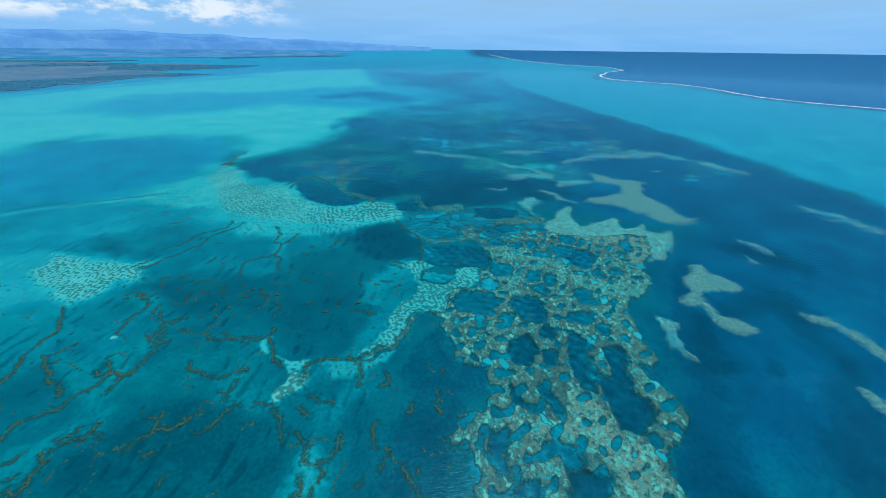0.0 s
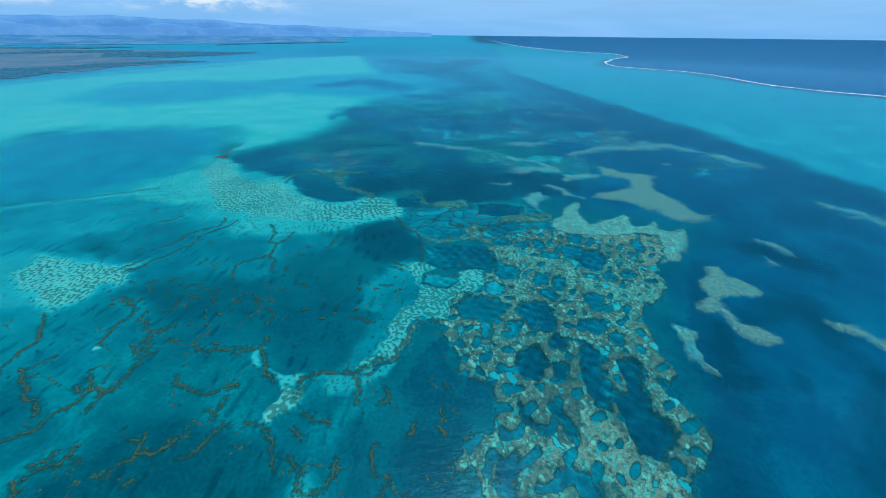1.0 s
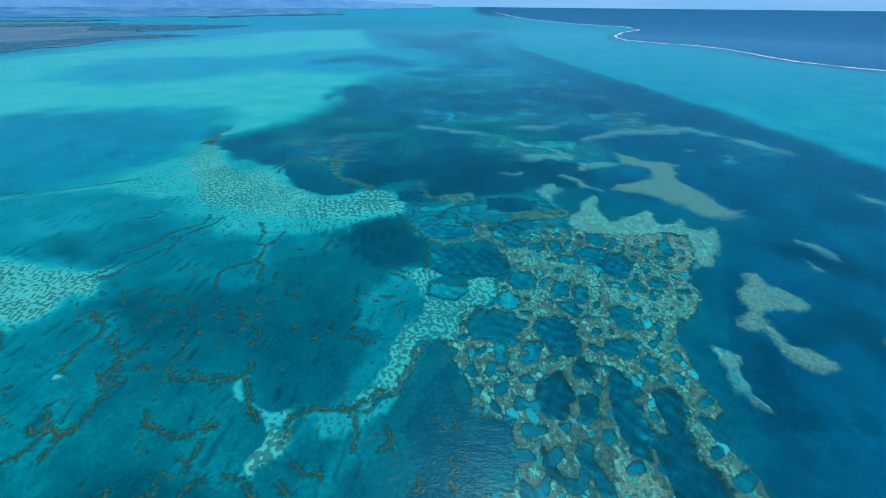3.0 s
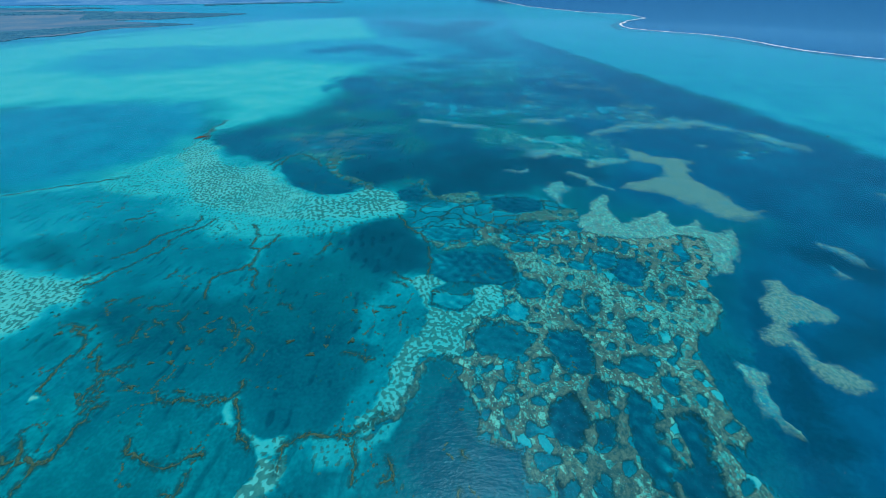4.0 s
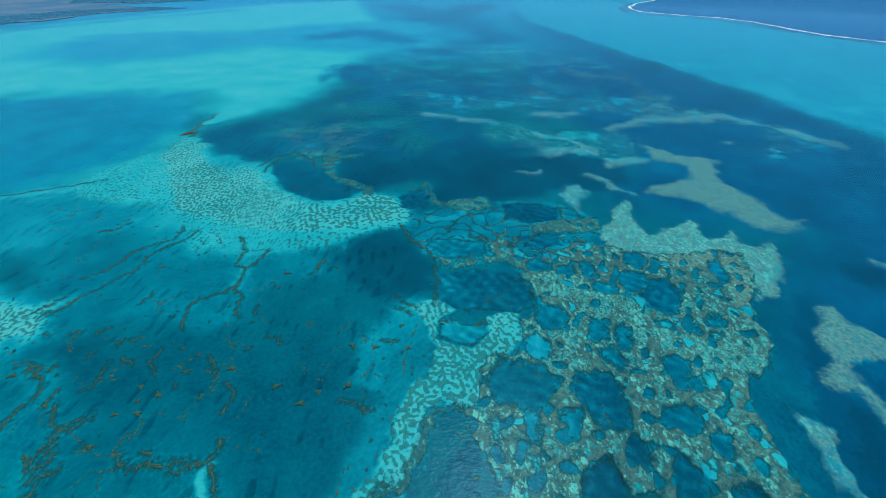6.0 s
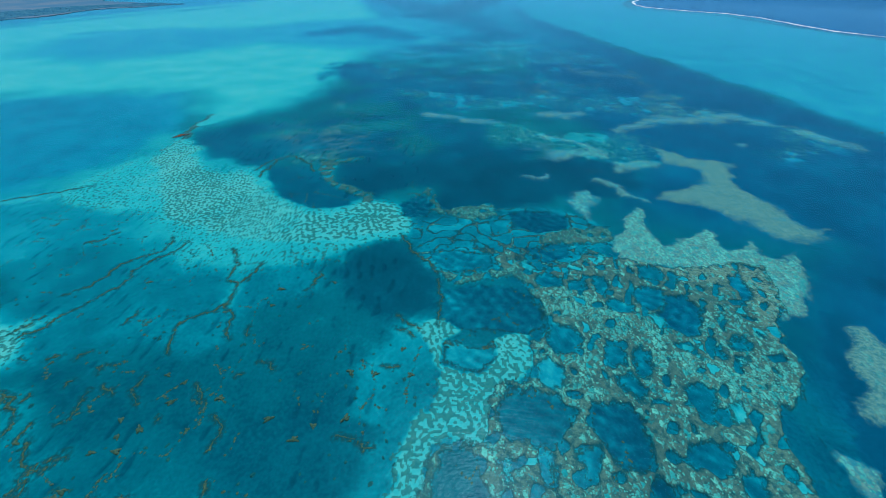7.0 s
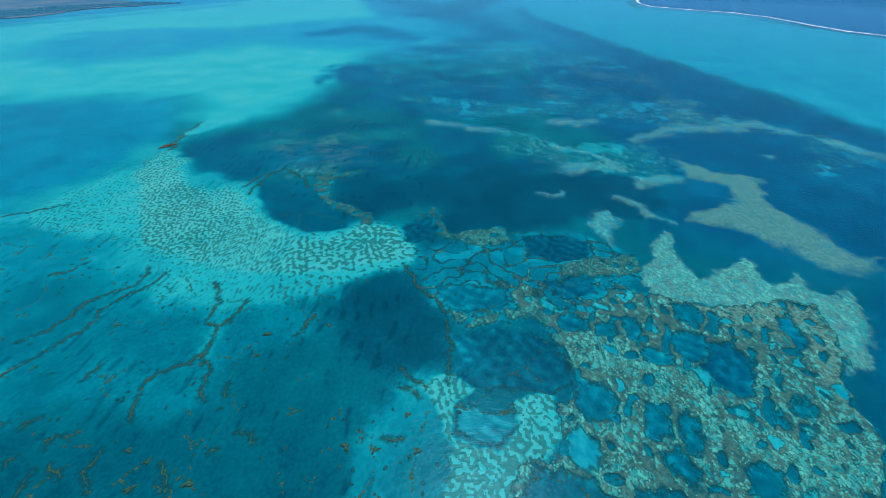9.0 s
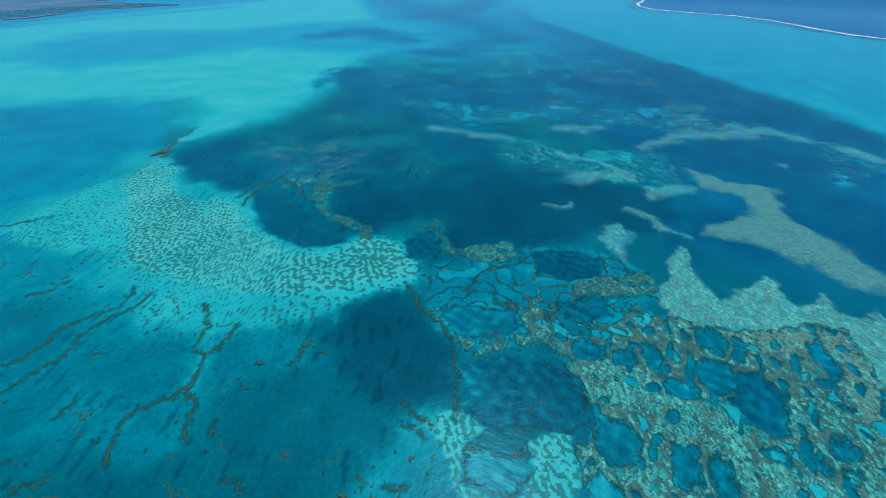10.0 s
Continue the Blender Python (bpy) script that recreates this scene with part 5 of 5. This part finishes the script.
def quick_mesh(name, co, faces, material, values=()):
    """A mesh from arrays of places and of faces with equally many corners."""
    mesh = bpy.data.meshes.new(name)
    sides = faces.shape[1]
    mesh.vertices.add(len(co))
    mesh.vertices.foreach_set("co", co.astype(np.float32).ravel())
    mesh.loops.add(faces.size)
    mesh.loops.foreach_set("vertex_index", faces.astype(np.int32).ravel())
    mesh.polygons.add(len(faces))
    mesh.polygons.foreach_set("loop_start", np.arange(0, faces.size, sides, dtype=np.int32))
    mesh.polygons.foreach_set("use_smooth", np.ones(len(faces), dtype=bool))
    for key, value in values:
        mesh.attributes.new(key, "FLOAT", "POINT").data.foreach_set("value", value.astype(np.float32).ravel())
    mesh.update(calc_edges=True)
    mesh.materials.append(material)
    return mesh


def grid_faces(rows, cols):
    k = np.arange(rows - 1)[:, None] * cols + np.arange(cols - 1)[None]
    return np.stack([k, k + 1, k + 1 + cols, k + cols], -1).reshape(-1, 4)


xs = spread(-330, 250, 0.68, 1.022, 60000)
ys = spread(58, 420, 0.68, 1.0105, 60000, 1.15)
gx, gy = np.meshgrid(xs, ys)
depth, hue, tan, heads, owners, sand, weed = sea_floor(gx, gy)
floor_co = np.stack(bend(gx, gy, floor_z(depth) + 0.4 * weed + 0.5 * tan * rough(gx, gy, 2.6, 441, 2)), -1).reshape(-1, 3)
floor_quads = grid_faces(len(ys), len(xs))
owners = np.where((owners == 0) & (tan > 0.45) & (np.hypot(gx, gy) < 520), 1, owners).ravel()
quad_owner = owners[floor_quads[:, 0]]
FLOOR_KINDS = {
    0: ("seabed", "turquoise shallows and deep blue lagoon floor under clear water", "sea floor", ""),
    1: ("reef_flat", "grey-brown honeycomb reef flat with turquoise pools", "coral reef", "reef flats"),
    2: ("sand_bank", "pale grey-green drowned sand bank in blue water", "sand bank", "sand banks"),
    3: ("coral_garden", "bright turquoise sand dotted all over with dark coral", "coral reef", "coral gardens"),
}


def pieces(faces):
    """Numbers the connected pieces of a mesh, face by face."""
    used, local = np.unique(faces, return_inverse=True)
    local = local.reshape(-1, 4)
    tag = np.arange(len(used))
    while True:
        low = tag[local].min(1)
        newer = tag.copy()
        for k in range(4):
            np.minimum.at(newer, local[:, k], low)
        newer = newer[newer]
        if (newer == tag).all():
            return tag[local[:, 0]]
        tag = newer


def floor_piece(faces, owner):
    used, back_to = np.unique(faces, return_inverse=True)
    name, label, category, group = FLOOR_KINDS[owner if owner < 2 else 2 if owner < 100 else 3]
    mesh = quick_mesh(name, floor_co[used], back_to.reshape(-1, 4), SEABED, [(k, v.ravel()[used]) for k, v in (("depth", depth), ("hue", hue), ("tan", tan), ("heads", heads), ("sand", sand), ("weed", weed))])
    tagged(new(name, mesh), label, category, group, "structure" if owner == 0 else "")


rest = [floor_quads[quad_owner == 0]]
for kind in (lambda o: o == 1, lambda o: (o > 1) & (o < 100), lambda o: o > 99):
    chosen = kind(quad_owner)
    faces = floor_quads[chosen]
    part_of = pieces(faces)
    for tag, count in zip(*np.unique(part_of, return_counts=True)):
        piece = faces[part_of == tag]
        if count < 160:
            rest.append(piece)
        else:
            floor_piece(piece, int(quad_owner[chosen][0]))
floor_piece(np.concatenate(rest), 0)

wx_, wy_ = spread(-400, 400, 40, 1.12, 60000), spread(-100, 600, 40, 1.12, 60000)
gx, gy = np.meshgrid(wx_, wy_)
sea = new("water", quick_mesh("water", np.stack(bend(gx, gy, 0 * gx), -1).reshape(-1, 3), grid_faces(len(wy_), len(wx_)), WATER))
tagged(sea, "clear rippled lagoon water with small glints of sun", "water", kind="structure")


# ---- coral ----
SIDES = 7
RING = np.arange(SIDES) * 2 * np.pi / SIDES


def clump_mesh(name, x, y, z, radius, height, rng, material, stretch=None, turn=None):
    """Many low lumps of coral, each an uneven dome with a ragged rim, in one mesh."""
    count = len(x)
    turn = rng.uniform(0, 6.28, count) if turn is None else turn
    stretch = rng.uniform(1.0, 1.7, count) if stretch is None else stretch
    verts = []
    for share, level in ((1.0, -0.25), (0.62, 0.72)):
        r = radius[:, None] * share * rng.uniform(0.62, 1.3, (count, SIDES))
        lx, ly = r * np.cos(RING) * stretch[:, None], r * np.sin(RING)
        c, s = np.cos(turn)[:, None], np.sin(turn)[:, None]
        verts.append(np.stack([x[:, None] + c * lx - s * ly, y[:, None] + s * lx + c * ly, (z + height * level)[:, None] + height[:, None] * rng.uniform(-0.2, 0.2, (count, SIDES)) * (share < 1)], -1))
    top = np.stack([x, y, z + height], -1)[:, None]
    co = np.concatenate([*verts, top], 1)
    k = np.arange(SIDES)
    l = (k + 1) % SIDES
    tris = np.concatenate([np.stack([k, l, l + SIDES], -1), np.stack([k, l + SIDES, k + SIDES], -1), np.stack([k + SIDES, l + SIDES, 0 * k + 2 * SIDES], -1)])
    faces = (tris[None] + (np.arange(count) * (2 * SIDES + 1))[:, None, None]).reshape(-1, 3)
    co = co.reshape(-1, 3)
    return quick_mesh(name, co, faces, material)


def ridge_mesh(line, width, rng):
    """One lumpy wall of coral: a strip with a rounded, ragged cross-section."""
    along = np.gradient(line, axis=0)
    along /= np.maximum(np.hypot(*along.T), 1e-6)[:, None]
    side = np.stack([-along[:, 1], along[:, 0]], -1)
    x, y = line.T
    girth = width * np.clip(0.42 + 1.7 * rough(x, y, 6, 91) + 1.0 * rough(x, y, 2.2, 95, 2), 0.1, 1.3)
    girth[[0, -1]] *= 0.2
    d = sea_floor(x, y)[0]
    base = floor_z(d)
    rows = []
    for across, level in ((-1, -0.6), (-0.72, 0.3), (-0.25, 0.62), (0.25, 0.62), (0.72, 0.3), (1, -0.6)):
        reach = girth * across * rng.uniform(0.65, 1.35, len(line))
        rows.append(np.stack([x + side[:, 0] * reach, y + side[:, 1] * reach, base + girth * level * rng.uniform(0.6, 1.2, len(line))], -1))
    co = np.stack(rows, 1).reshape(-1, 3)
    return quick_mesh("coral_ridge", co, grid_faces(len(line), 6), BROWN)


def boulder_mesh(name, size, rng):
    """A lobed dome of coral, its origin at the base."""
    segs, rings = 18, 4
    a = np.arange(segs) * 2 * np.pi / segs
    lobes = 1 + 0.32 * np.cos(3 * a + rng.uniform(0, 6)) + 0.22 * np.cos(5 * a + rng.uniform(0, 6)) + rng.uniform(-0.16, 0.16, segs)
    co = []
    for k in range(rings):
        share = math.cos(k / rings * math.pi / 2)
        r = size * share * lobes * rng.uniform(0.88, 1.12, segs)
        co.append(np.stack([1.35 * r * np.cos(a), 0.8 * r * np.sin(a), size * (0.55 * math.sin(k / rings * math.pi / 2) - 0.15 * (k == 0)) * rng.uniform(0.85, 1.15, segs)], -1))
    co = np.concatenate(co + [np.array([[0, 0, 0.55 * size]])])
    k = np.arange(segs)
    l = (k + 1) % segs
    tris = []
    for ring in range(rings - 1):
        o = ring * segs
        tris += [np.stack([k + o, l + o, l + o + segs], -1), np.stack([k + o, l + o + segs, k + o + segs], -1)]
    o = (rings - 1) * segs
    tris.append(np.stack([k + o, l + o, 0 * k + rings * segs], -1))
    return quick_mesh(name, co, np.concatenate(tris), BROWN)


coral_rng = np.random.default_rng(7)
KNOBS = [boulder_mesh("coral_knob", 1.0, coral_rng) for _ in range(8)]
for width, line in LINES:
    ridge = tagged(new("coral_ridge"), "winding olive-brown coral ridge rising from the lagoon floor", "coral reef", "coral ridges")
    ridge.location = (line[0, 0], line[0, 1], float(floor_z(sea_floor(line[:1, 0], line[:1, 1])[0])[0]))
    wall = new("wall", ridge_mesh(line, width * 0.48, coral_rng))
    wall.parent = ridge
    wall.matrix_basis = Matrix.Translation(-ridge.location)
    picks = np.arange(int(coral_rng.integers(3, 9)), len(line), 9)
    picks = picks + coral_rng.integers(-4, 4, len(picks))
    picks = picks[(picks > 0) & (picks < len(line))]
    if len(picks):
        d = sea_floor(line[picks, 0], line[picks, 1])[0]
        for (x, y), z in zip(line[picks] + coral_rng.normal(0, 0.6, (len(picks), 2)), floor_z(d)):
            knob = new("knob", KNOBS[int(coral_rng.integers(8))])
            size = width * 0.48 * coral_rng.uniform(0.4, 0.95)
            knob.parent = ridge
            knob.matrix_basis = Matrix.Translation(-ridge.location) @ pose(x, y, z, 0, 0, coral_rng.uniform(0, 360)) @ Matrix.Diagonal((size, size, size, 1))

for x, y, size in HEADS:
    d = sea_floor(np.array([x]), np.array([y]))[0]
    boulder = new("coral_boulder", boulder_mesh("coral_boulder", 0.75 * size, coral_rng))
    boulder.matrix_basis = pose(x, y, float(floor_z(d)[0]), 0, 0, coral_rng.uniform(-40, 40))
    tagged(boulder, "lone brown coral boulder on the teal lagoon floor", "coral boulder", "coral boulders")


def scatter(name, x0, x1, y0, y1, step, label, material, accept, radius, seed):
    rng = np.random.default_rng(seed)
    px, py = np.meshgrid(np.arange(x0, x1, step), np.arange(y0, y1, step))
    px = (px + rng.uniform(-0.5, 0.5, px.shape) * step).ravel()
    py = (py + rng.uniform(-0.5, 0.5, py.shape) * step).ravel()
    d, h, t, hd, _, sandy, weed = sea_floor(px, py)
    t = np.where(sandy > 0.25, 0.6, t)
    keep = accept(px, py, d, h, t, hd, weed, rng)
    px, py, d = px[keep], py[keep], d[keep]
    r = radius * rng.uniform(0.6, 1.35, len(px))
    mesh = clump_mesh(name, px, py, floor_z(d), r, 0.24 * r, rng, material)
    return tagged(new(name, mesh), label, "coral", kind="stuff")


def growths(x, y, d, h, t, hd, weed, rng):
    return (weed > 0.6) & (rng.random(len(x)) < 0.5)


scatter("coral_thicket", -420, 120, 90, 520, 1.2, "dark worm-like coral growth over bright sand", SHADE, growths, 0.62, 5)


def threads(x, y, d, h, t, hd, weed, rng):
    gap, grows = tracery(x, y)
    return (gap < 0.55) & (grows > 0.6) & (d > 2.4) & (d < 10) & (h < 0.6) & (t < 0.5) & (rng.random(len(x)) < 0.7)


scatter("coral_threads", -330, 60, 60, 420, 0.95, "thin broken lines of small olive coral", BROWN, threads, 0.5, 8)


def specks(x, y, d, h, t, hd, weed, rng):
    return (t > 0.52) & (hd > 0.45) & (rough(x, y, 5, 121) > 0.04 - 0.16 * hd) & (rng.random(len(x)) < 0.55 * hd + 0.1)


scatter("pale_coral_rubble", -60, 330, 50, 480, 1.15, "pale coral plates scattered over brown reef flats", PALE, specks, 0.36, 6)


def dashes(x, y, d, h, t, hd, weed, rng):
    thick = smooth(rough(x, y, 45, 221), -0.12, 0.16) * smooth(d, 2.0, 3.0) * (1 - smooth(d, 6.5, 8.5))
    return (rng.random(len(x)) < 0.065 * thick) & (h < 0.85) & (t < 0.2)


scatter("coral_dashes", -560, 20, 70, 560, 2.6, "small dark coral patches strewn over lagoon sand", DUSK, dashes, 0.8, 12)


# ---- the barrier reef's surf, the coast and the hills ----
def foam_glint_material():
    n = Nodes("foam")
    p = n.place()
    patch = n.noise(p, 0.05, 4, 0.6)
    return n.plain(n.mix(n.remap(patch, 0.35, 0.6), srgb(140, 190, 220, 0.85), srgb(226, 240, 250, 0.85)), 0.8, patch, 0.5, 2.0)


def earth_material(name, low, high, scale):
    n = Nodes(name)
    p = n.place()
    broad, small = n.noise(p, scale, 5, 0.6), n.noise(p, scale * 9, 5, 0.65)
    colour = n.mix(n.remap(broad, 0.42, 0.58), low, high)
    colour = n.mix(n.remap(small, 0.38, 0.62, 0.0, 0.6), colour, low)
    return n.plain(colour, 0.9, small, 0.5, 3.0)


# White of the surf; the channel's modelled sun glints use it too.
FOAM_GLINT = foam_glint_material()
# The blue of distance haze is put into the next four base colours.
HAZY_PLAIN = earth_material("hazy_dry_plain", srgb(74, 126, 160, 0.66), srgb(110, 138, 160, 0.66), 0.004)
HAZY_MANGROVE = earth_material("mangrove", srgb(48, 112, 146, 0.7), srgb(70, 130, 156, 0.7), 0.02)
HAZY_SHORE = earth_material("hazy_shore", srgb(64, 134, 188, 0.66), srgb(100, 160, 204, 0.66), 0.006)
HAZY_HILL = earth_material("hazy_hills", srgb(86, 146, 204, 0.8), srgb(104, 162, 212, 0.8), 0.004)
BARE = earth_material("red_rock", srgb(70, 70, 58, 0.7), srgb(118, 96, 72, 0.7), 0.3)

far_rng = np.random.default_rng(21)


def ragged(points, step, amount, salt):
    """A line with many small bays and points put in."""
    out = []
    for (x0, y0), (x1, y1) in zip(points[:-1], points[1:]):
        count = max(2, int(math.hypot(x1 - x0, y1 - y0) / step))
        t = np.arange(count) / count
        out.append(np.stack([x0 + t * (x1 - x0), y0 + t * (y1 - y0)], -1))
    x, y = np.concatenate(out + [np.array(points[-1:], float)]).T
    return np.stack([x + amount * rough(x, y, 9 * step, salt), y + amount * rough(x, y, 9 * step, salt + 4)], -1)


line = ragged(SURF, 14, 26, 201)
x, y = line.T
along = np.gradient(line, axis=0)
along /= np.hypot(*along.T)[:, None]
girth = np.clip(0.6 + np.hypot(x, y) / 1200 + 8 * rough(x, y, 60, 205) + 12 * rough(x, y, 22, 207), 0.4, 11)
rows = []
for across, z in ((-1.6, 0.15), (-0.6, 1.0), (0.1, 1.7), (0.7, 0.9), (1.0, 0.15)):
    off = across * girth * far_rng.uniform(0.8, 1.2, len(x))
    rows.append(np.stack(bend(x - along[:, 1] * off, y + along[:, 0] * off, z + 0 * x), -1))
surf = new("surf", quick_mesh("surf", np.stack(rows, 1).reshape(-1, 3), grid_faces(len(x), 5), FOAM_GLINT))
tagged(surf, "white line of breakers along the barrier reef", "surf", kind="structure")


def land(name, outline, height, material, label, category, salt, amount=60):
    """Low ground inside an outline, in small steps of bearing and distance, with a ragged shore."""
    bearings, reach = np.radians(np.arange(4, 86, 0.16)), np.geomspace(900, 42000, 300)
    b, d = np.meshgrid(bearings, reach)
    x, y = EYE[0] - d * np.sin(b), EYE[1] + d * np.cos(b)
    within = inside(x, y, outline) > amount * rough(x, y, 260, salt, 4) * 2
    faces = grid_faces(len(reach), len(bearings))
    faces = faces[within.ravel()[faces].all(1)]
    used, back_to = np.unique(faces, return_inverse=True)
    co = np.stack(bend(x, y, 0 * x), -1).reshape(-1, 3)[used]
    co[:, 2] += height + 0.6 * rough(co[:, 0], co[:, 1], 200, salt)
    return tagged(new(name, quick_mesh(name, co, back_to.reshape(-1, 4), material)), label, category, kind="structure")


land("ground", PLAIN, 0.9, HAZY_PLAIN, "dry brown coastal plain in blue haze", "land", 211)
land("ground", COAST, 1.2, HAZY_SHORE, "far low wooded shore in blue haze", "land", 221, 90)

land("ground", FARWOOD, 1.8, HAZY_MANGROVE, "dark wooded point on the far shore, tinted for haze", "land", 231, 30)
land("ground", MIDWOOD, 1.8, HAZY_MANGROVE, "dark wooded strip behind the coastal plain, tinted for haze", "land", 235, 30)


def wood(name, outline, spacing, size, label, seed):
    """Rounded tree crowns standing close together inside an outline."""
    rng = np.random.default_rng(seed)
    pts = np.array(outline, float)
    lo, hi = np.maximum(pts.min(0), (-4200, -200)), np.minimum(pts.max(0), (4000, 6000))
    gx, gy = np.meshgrid(np.arange(lo[0], hi[0], spacing), np.arange(lo[1], hi[1], spacing))
    gx, gy = gx.ravel() + rng.uniform(-0.5, 0.5, gx.size) * spacing, gy.ravel() + rng.uniform(-0.5, 0.5, gy.size) * spacing
    keep = inside(gx, gy, outline) > -25 * rough(gx, gy, 120, seed) - 4
    gx, gy = gx[keep], gy[keep]
    r = size * rng.uniform(0.6, 1.3, len(gx))
    bx, by, bz = bend(gx, gy, 0 * gx)
    bz = bz + 0.9
    mesh = clump_mesh(name, bx, by, bz, r, 0.3 * r, rng, HAZY_MANGROVE)
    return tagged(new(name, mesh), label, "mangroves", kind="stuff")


wood("mangrove_belt", BELT, 13, 9, "dark green mangrove belt along the shore, tinted for haze", 31)
wood("mangrove_spit", SPIT, 16, 11, "dark green mangroves on a low spit, tinted for haze", 33)
wood("mangrove_grove", INNER, 24, 14, "dark green mangroves behind the shore, tinted for haze", 35)


def hills(name, left, right, base, top, distance, salt):
    """A range of hills: bearings in degrees from straight ahead, heights in metres over the eye."""
    bearings = np.radians(np.linspace(left, right, 160))
    u = np.linspace(0, 1, 160)
    fade = smooth(u, 0.0, 0.08) * (1 - smooth(u, 0.62, 1.0))
    crest = base + (top - base) * np.clip(0.55 + 1.0 * rough(u * 1000, 0 * u + salt, 170, salt, 4), 0.05, 1.2) * fade
    rows = []
    for back, share in ((-190, 0.0), (-140, 0.35), (-70, 0.75), (0, 1.0), (30, 0.6), (60, 0.0)):
        d = distance + back
        z = EYE[2] - 36 + (crest + 36) * share * (1 + 0.25 * rough(u * 1000, 0 * u + back, 40, salt + 5) * (share < 1))
        rows.append(np.stack([EYE[0] - d * np.sin(bearings), EYE[1] + d * np.cos(bearings), z], -1))
    mesh = quick_mesh(name, np.stack(rows, 1).reshape(-1, 3), grid_faces(160, 6), HAZY_HILL)
    return tagged(new(name, mesh), "long hills far behind the coast, tinted blue for haze", "hills", kind="structure")


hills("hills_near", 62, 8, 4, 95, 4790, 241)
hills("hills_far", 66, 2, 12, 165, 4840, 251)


# ---- the red rock where the sand spit meets the reef ----
rock = new("rock_islet", boulder_mesh("rock_islet", 5.5, far_rng))
rock.data.materials.clear()
rock.data.materials.append(BARE)
rock.matrix_basis = pose(-321.7, 491.9, -0.4, 0, 0, 40) @ Matrix.Diagonal((0.9, 0.7, 0.22, 1))
tagged(rock, "low red-brown rock awash at the tip of the reef", "rock")


# ---- small white flecks that stand in for sun glints on the channel ----
fleck_rng = np.random.default_rng(77)
count = 6000
fx, fy = fleck_rng.uniform(60, 240, count), fleck_rng.uniform(45, 125, count)
keep = rough(fx, fy, 60, 331) > fleck_rng.uniform(-0.2, 0.25, count)
fx, fy = fx[keep], fy[keep]
size = fleck_rng.uniform(0.016, 0.04, len(fx))
flecks = clump_mesh("glint_flecks", fx, fy, 0 * fx + 0.03, size, 0.25 * size, fleck_rng, FOAM_GLINT, fleck_rng.uniform(2.5, 5.0, len(fx)), fleck_rng.normal(-0.75, 0.25, len(fx)))
tagged(new("glint_flecks", flecks), "tiny white flecks set on blue channel water as sun glints", "foam", kind="stuff")
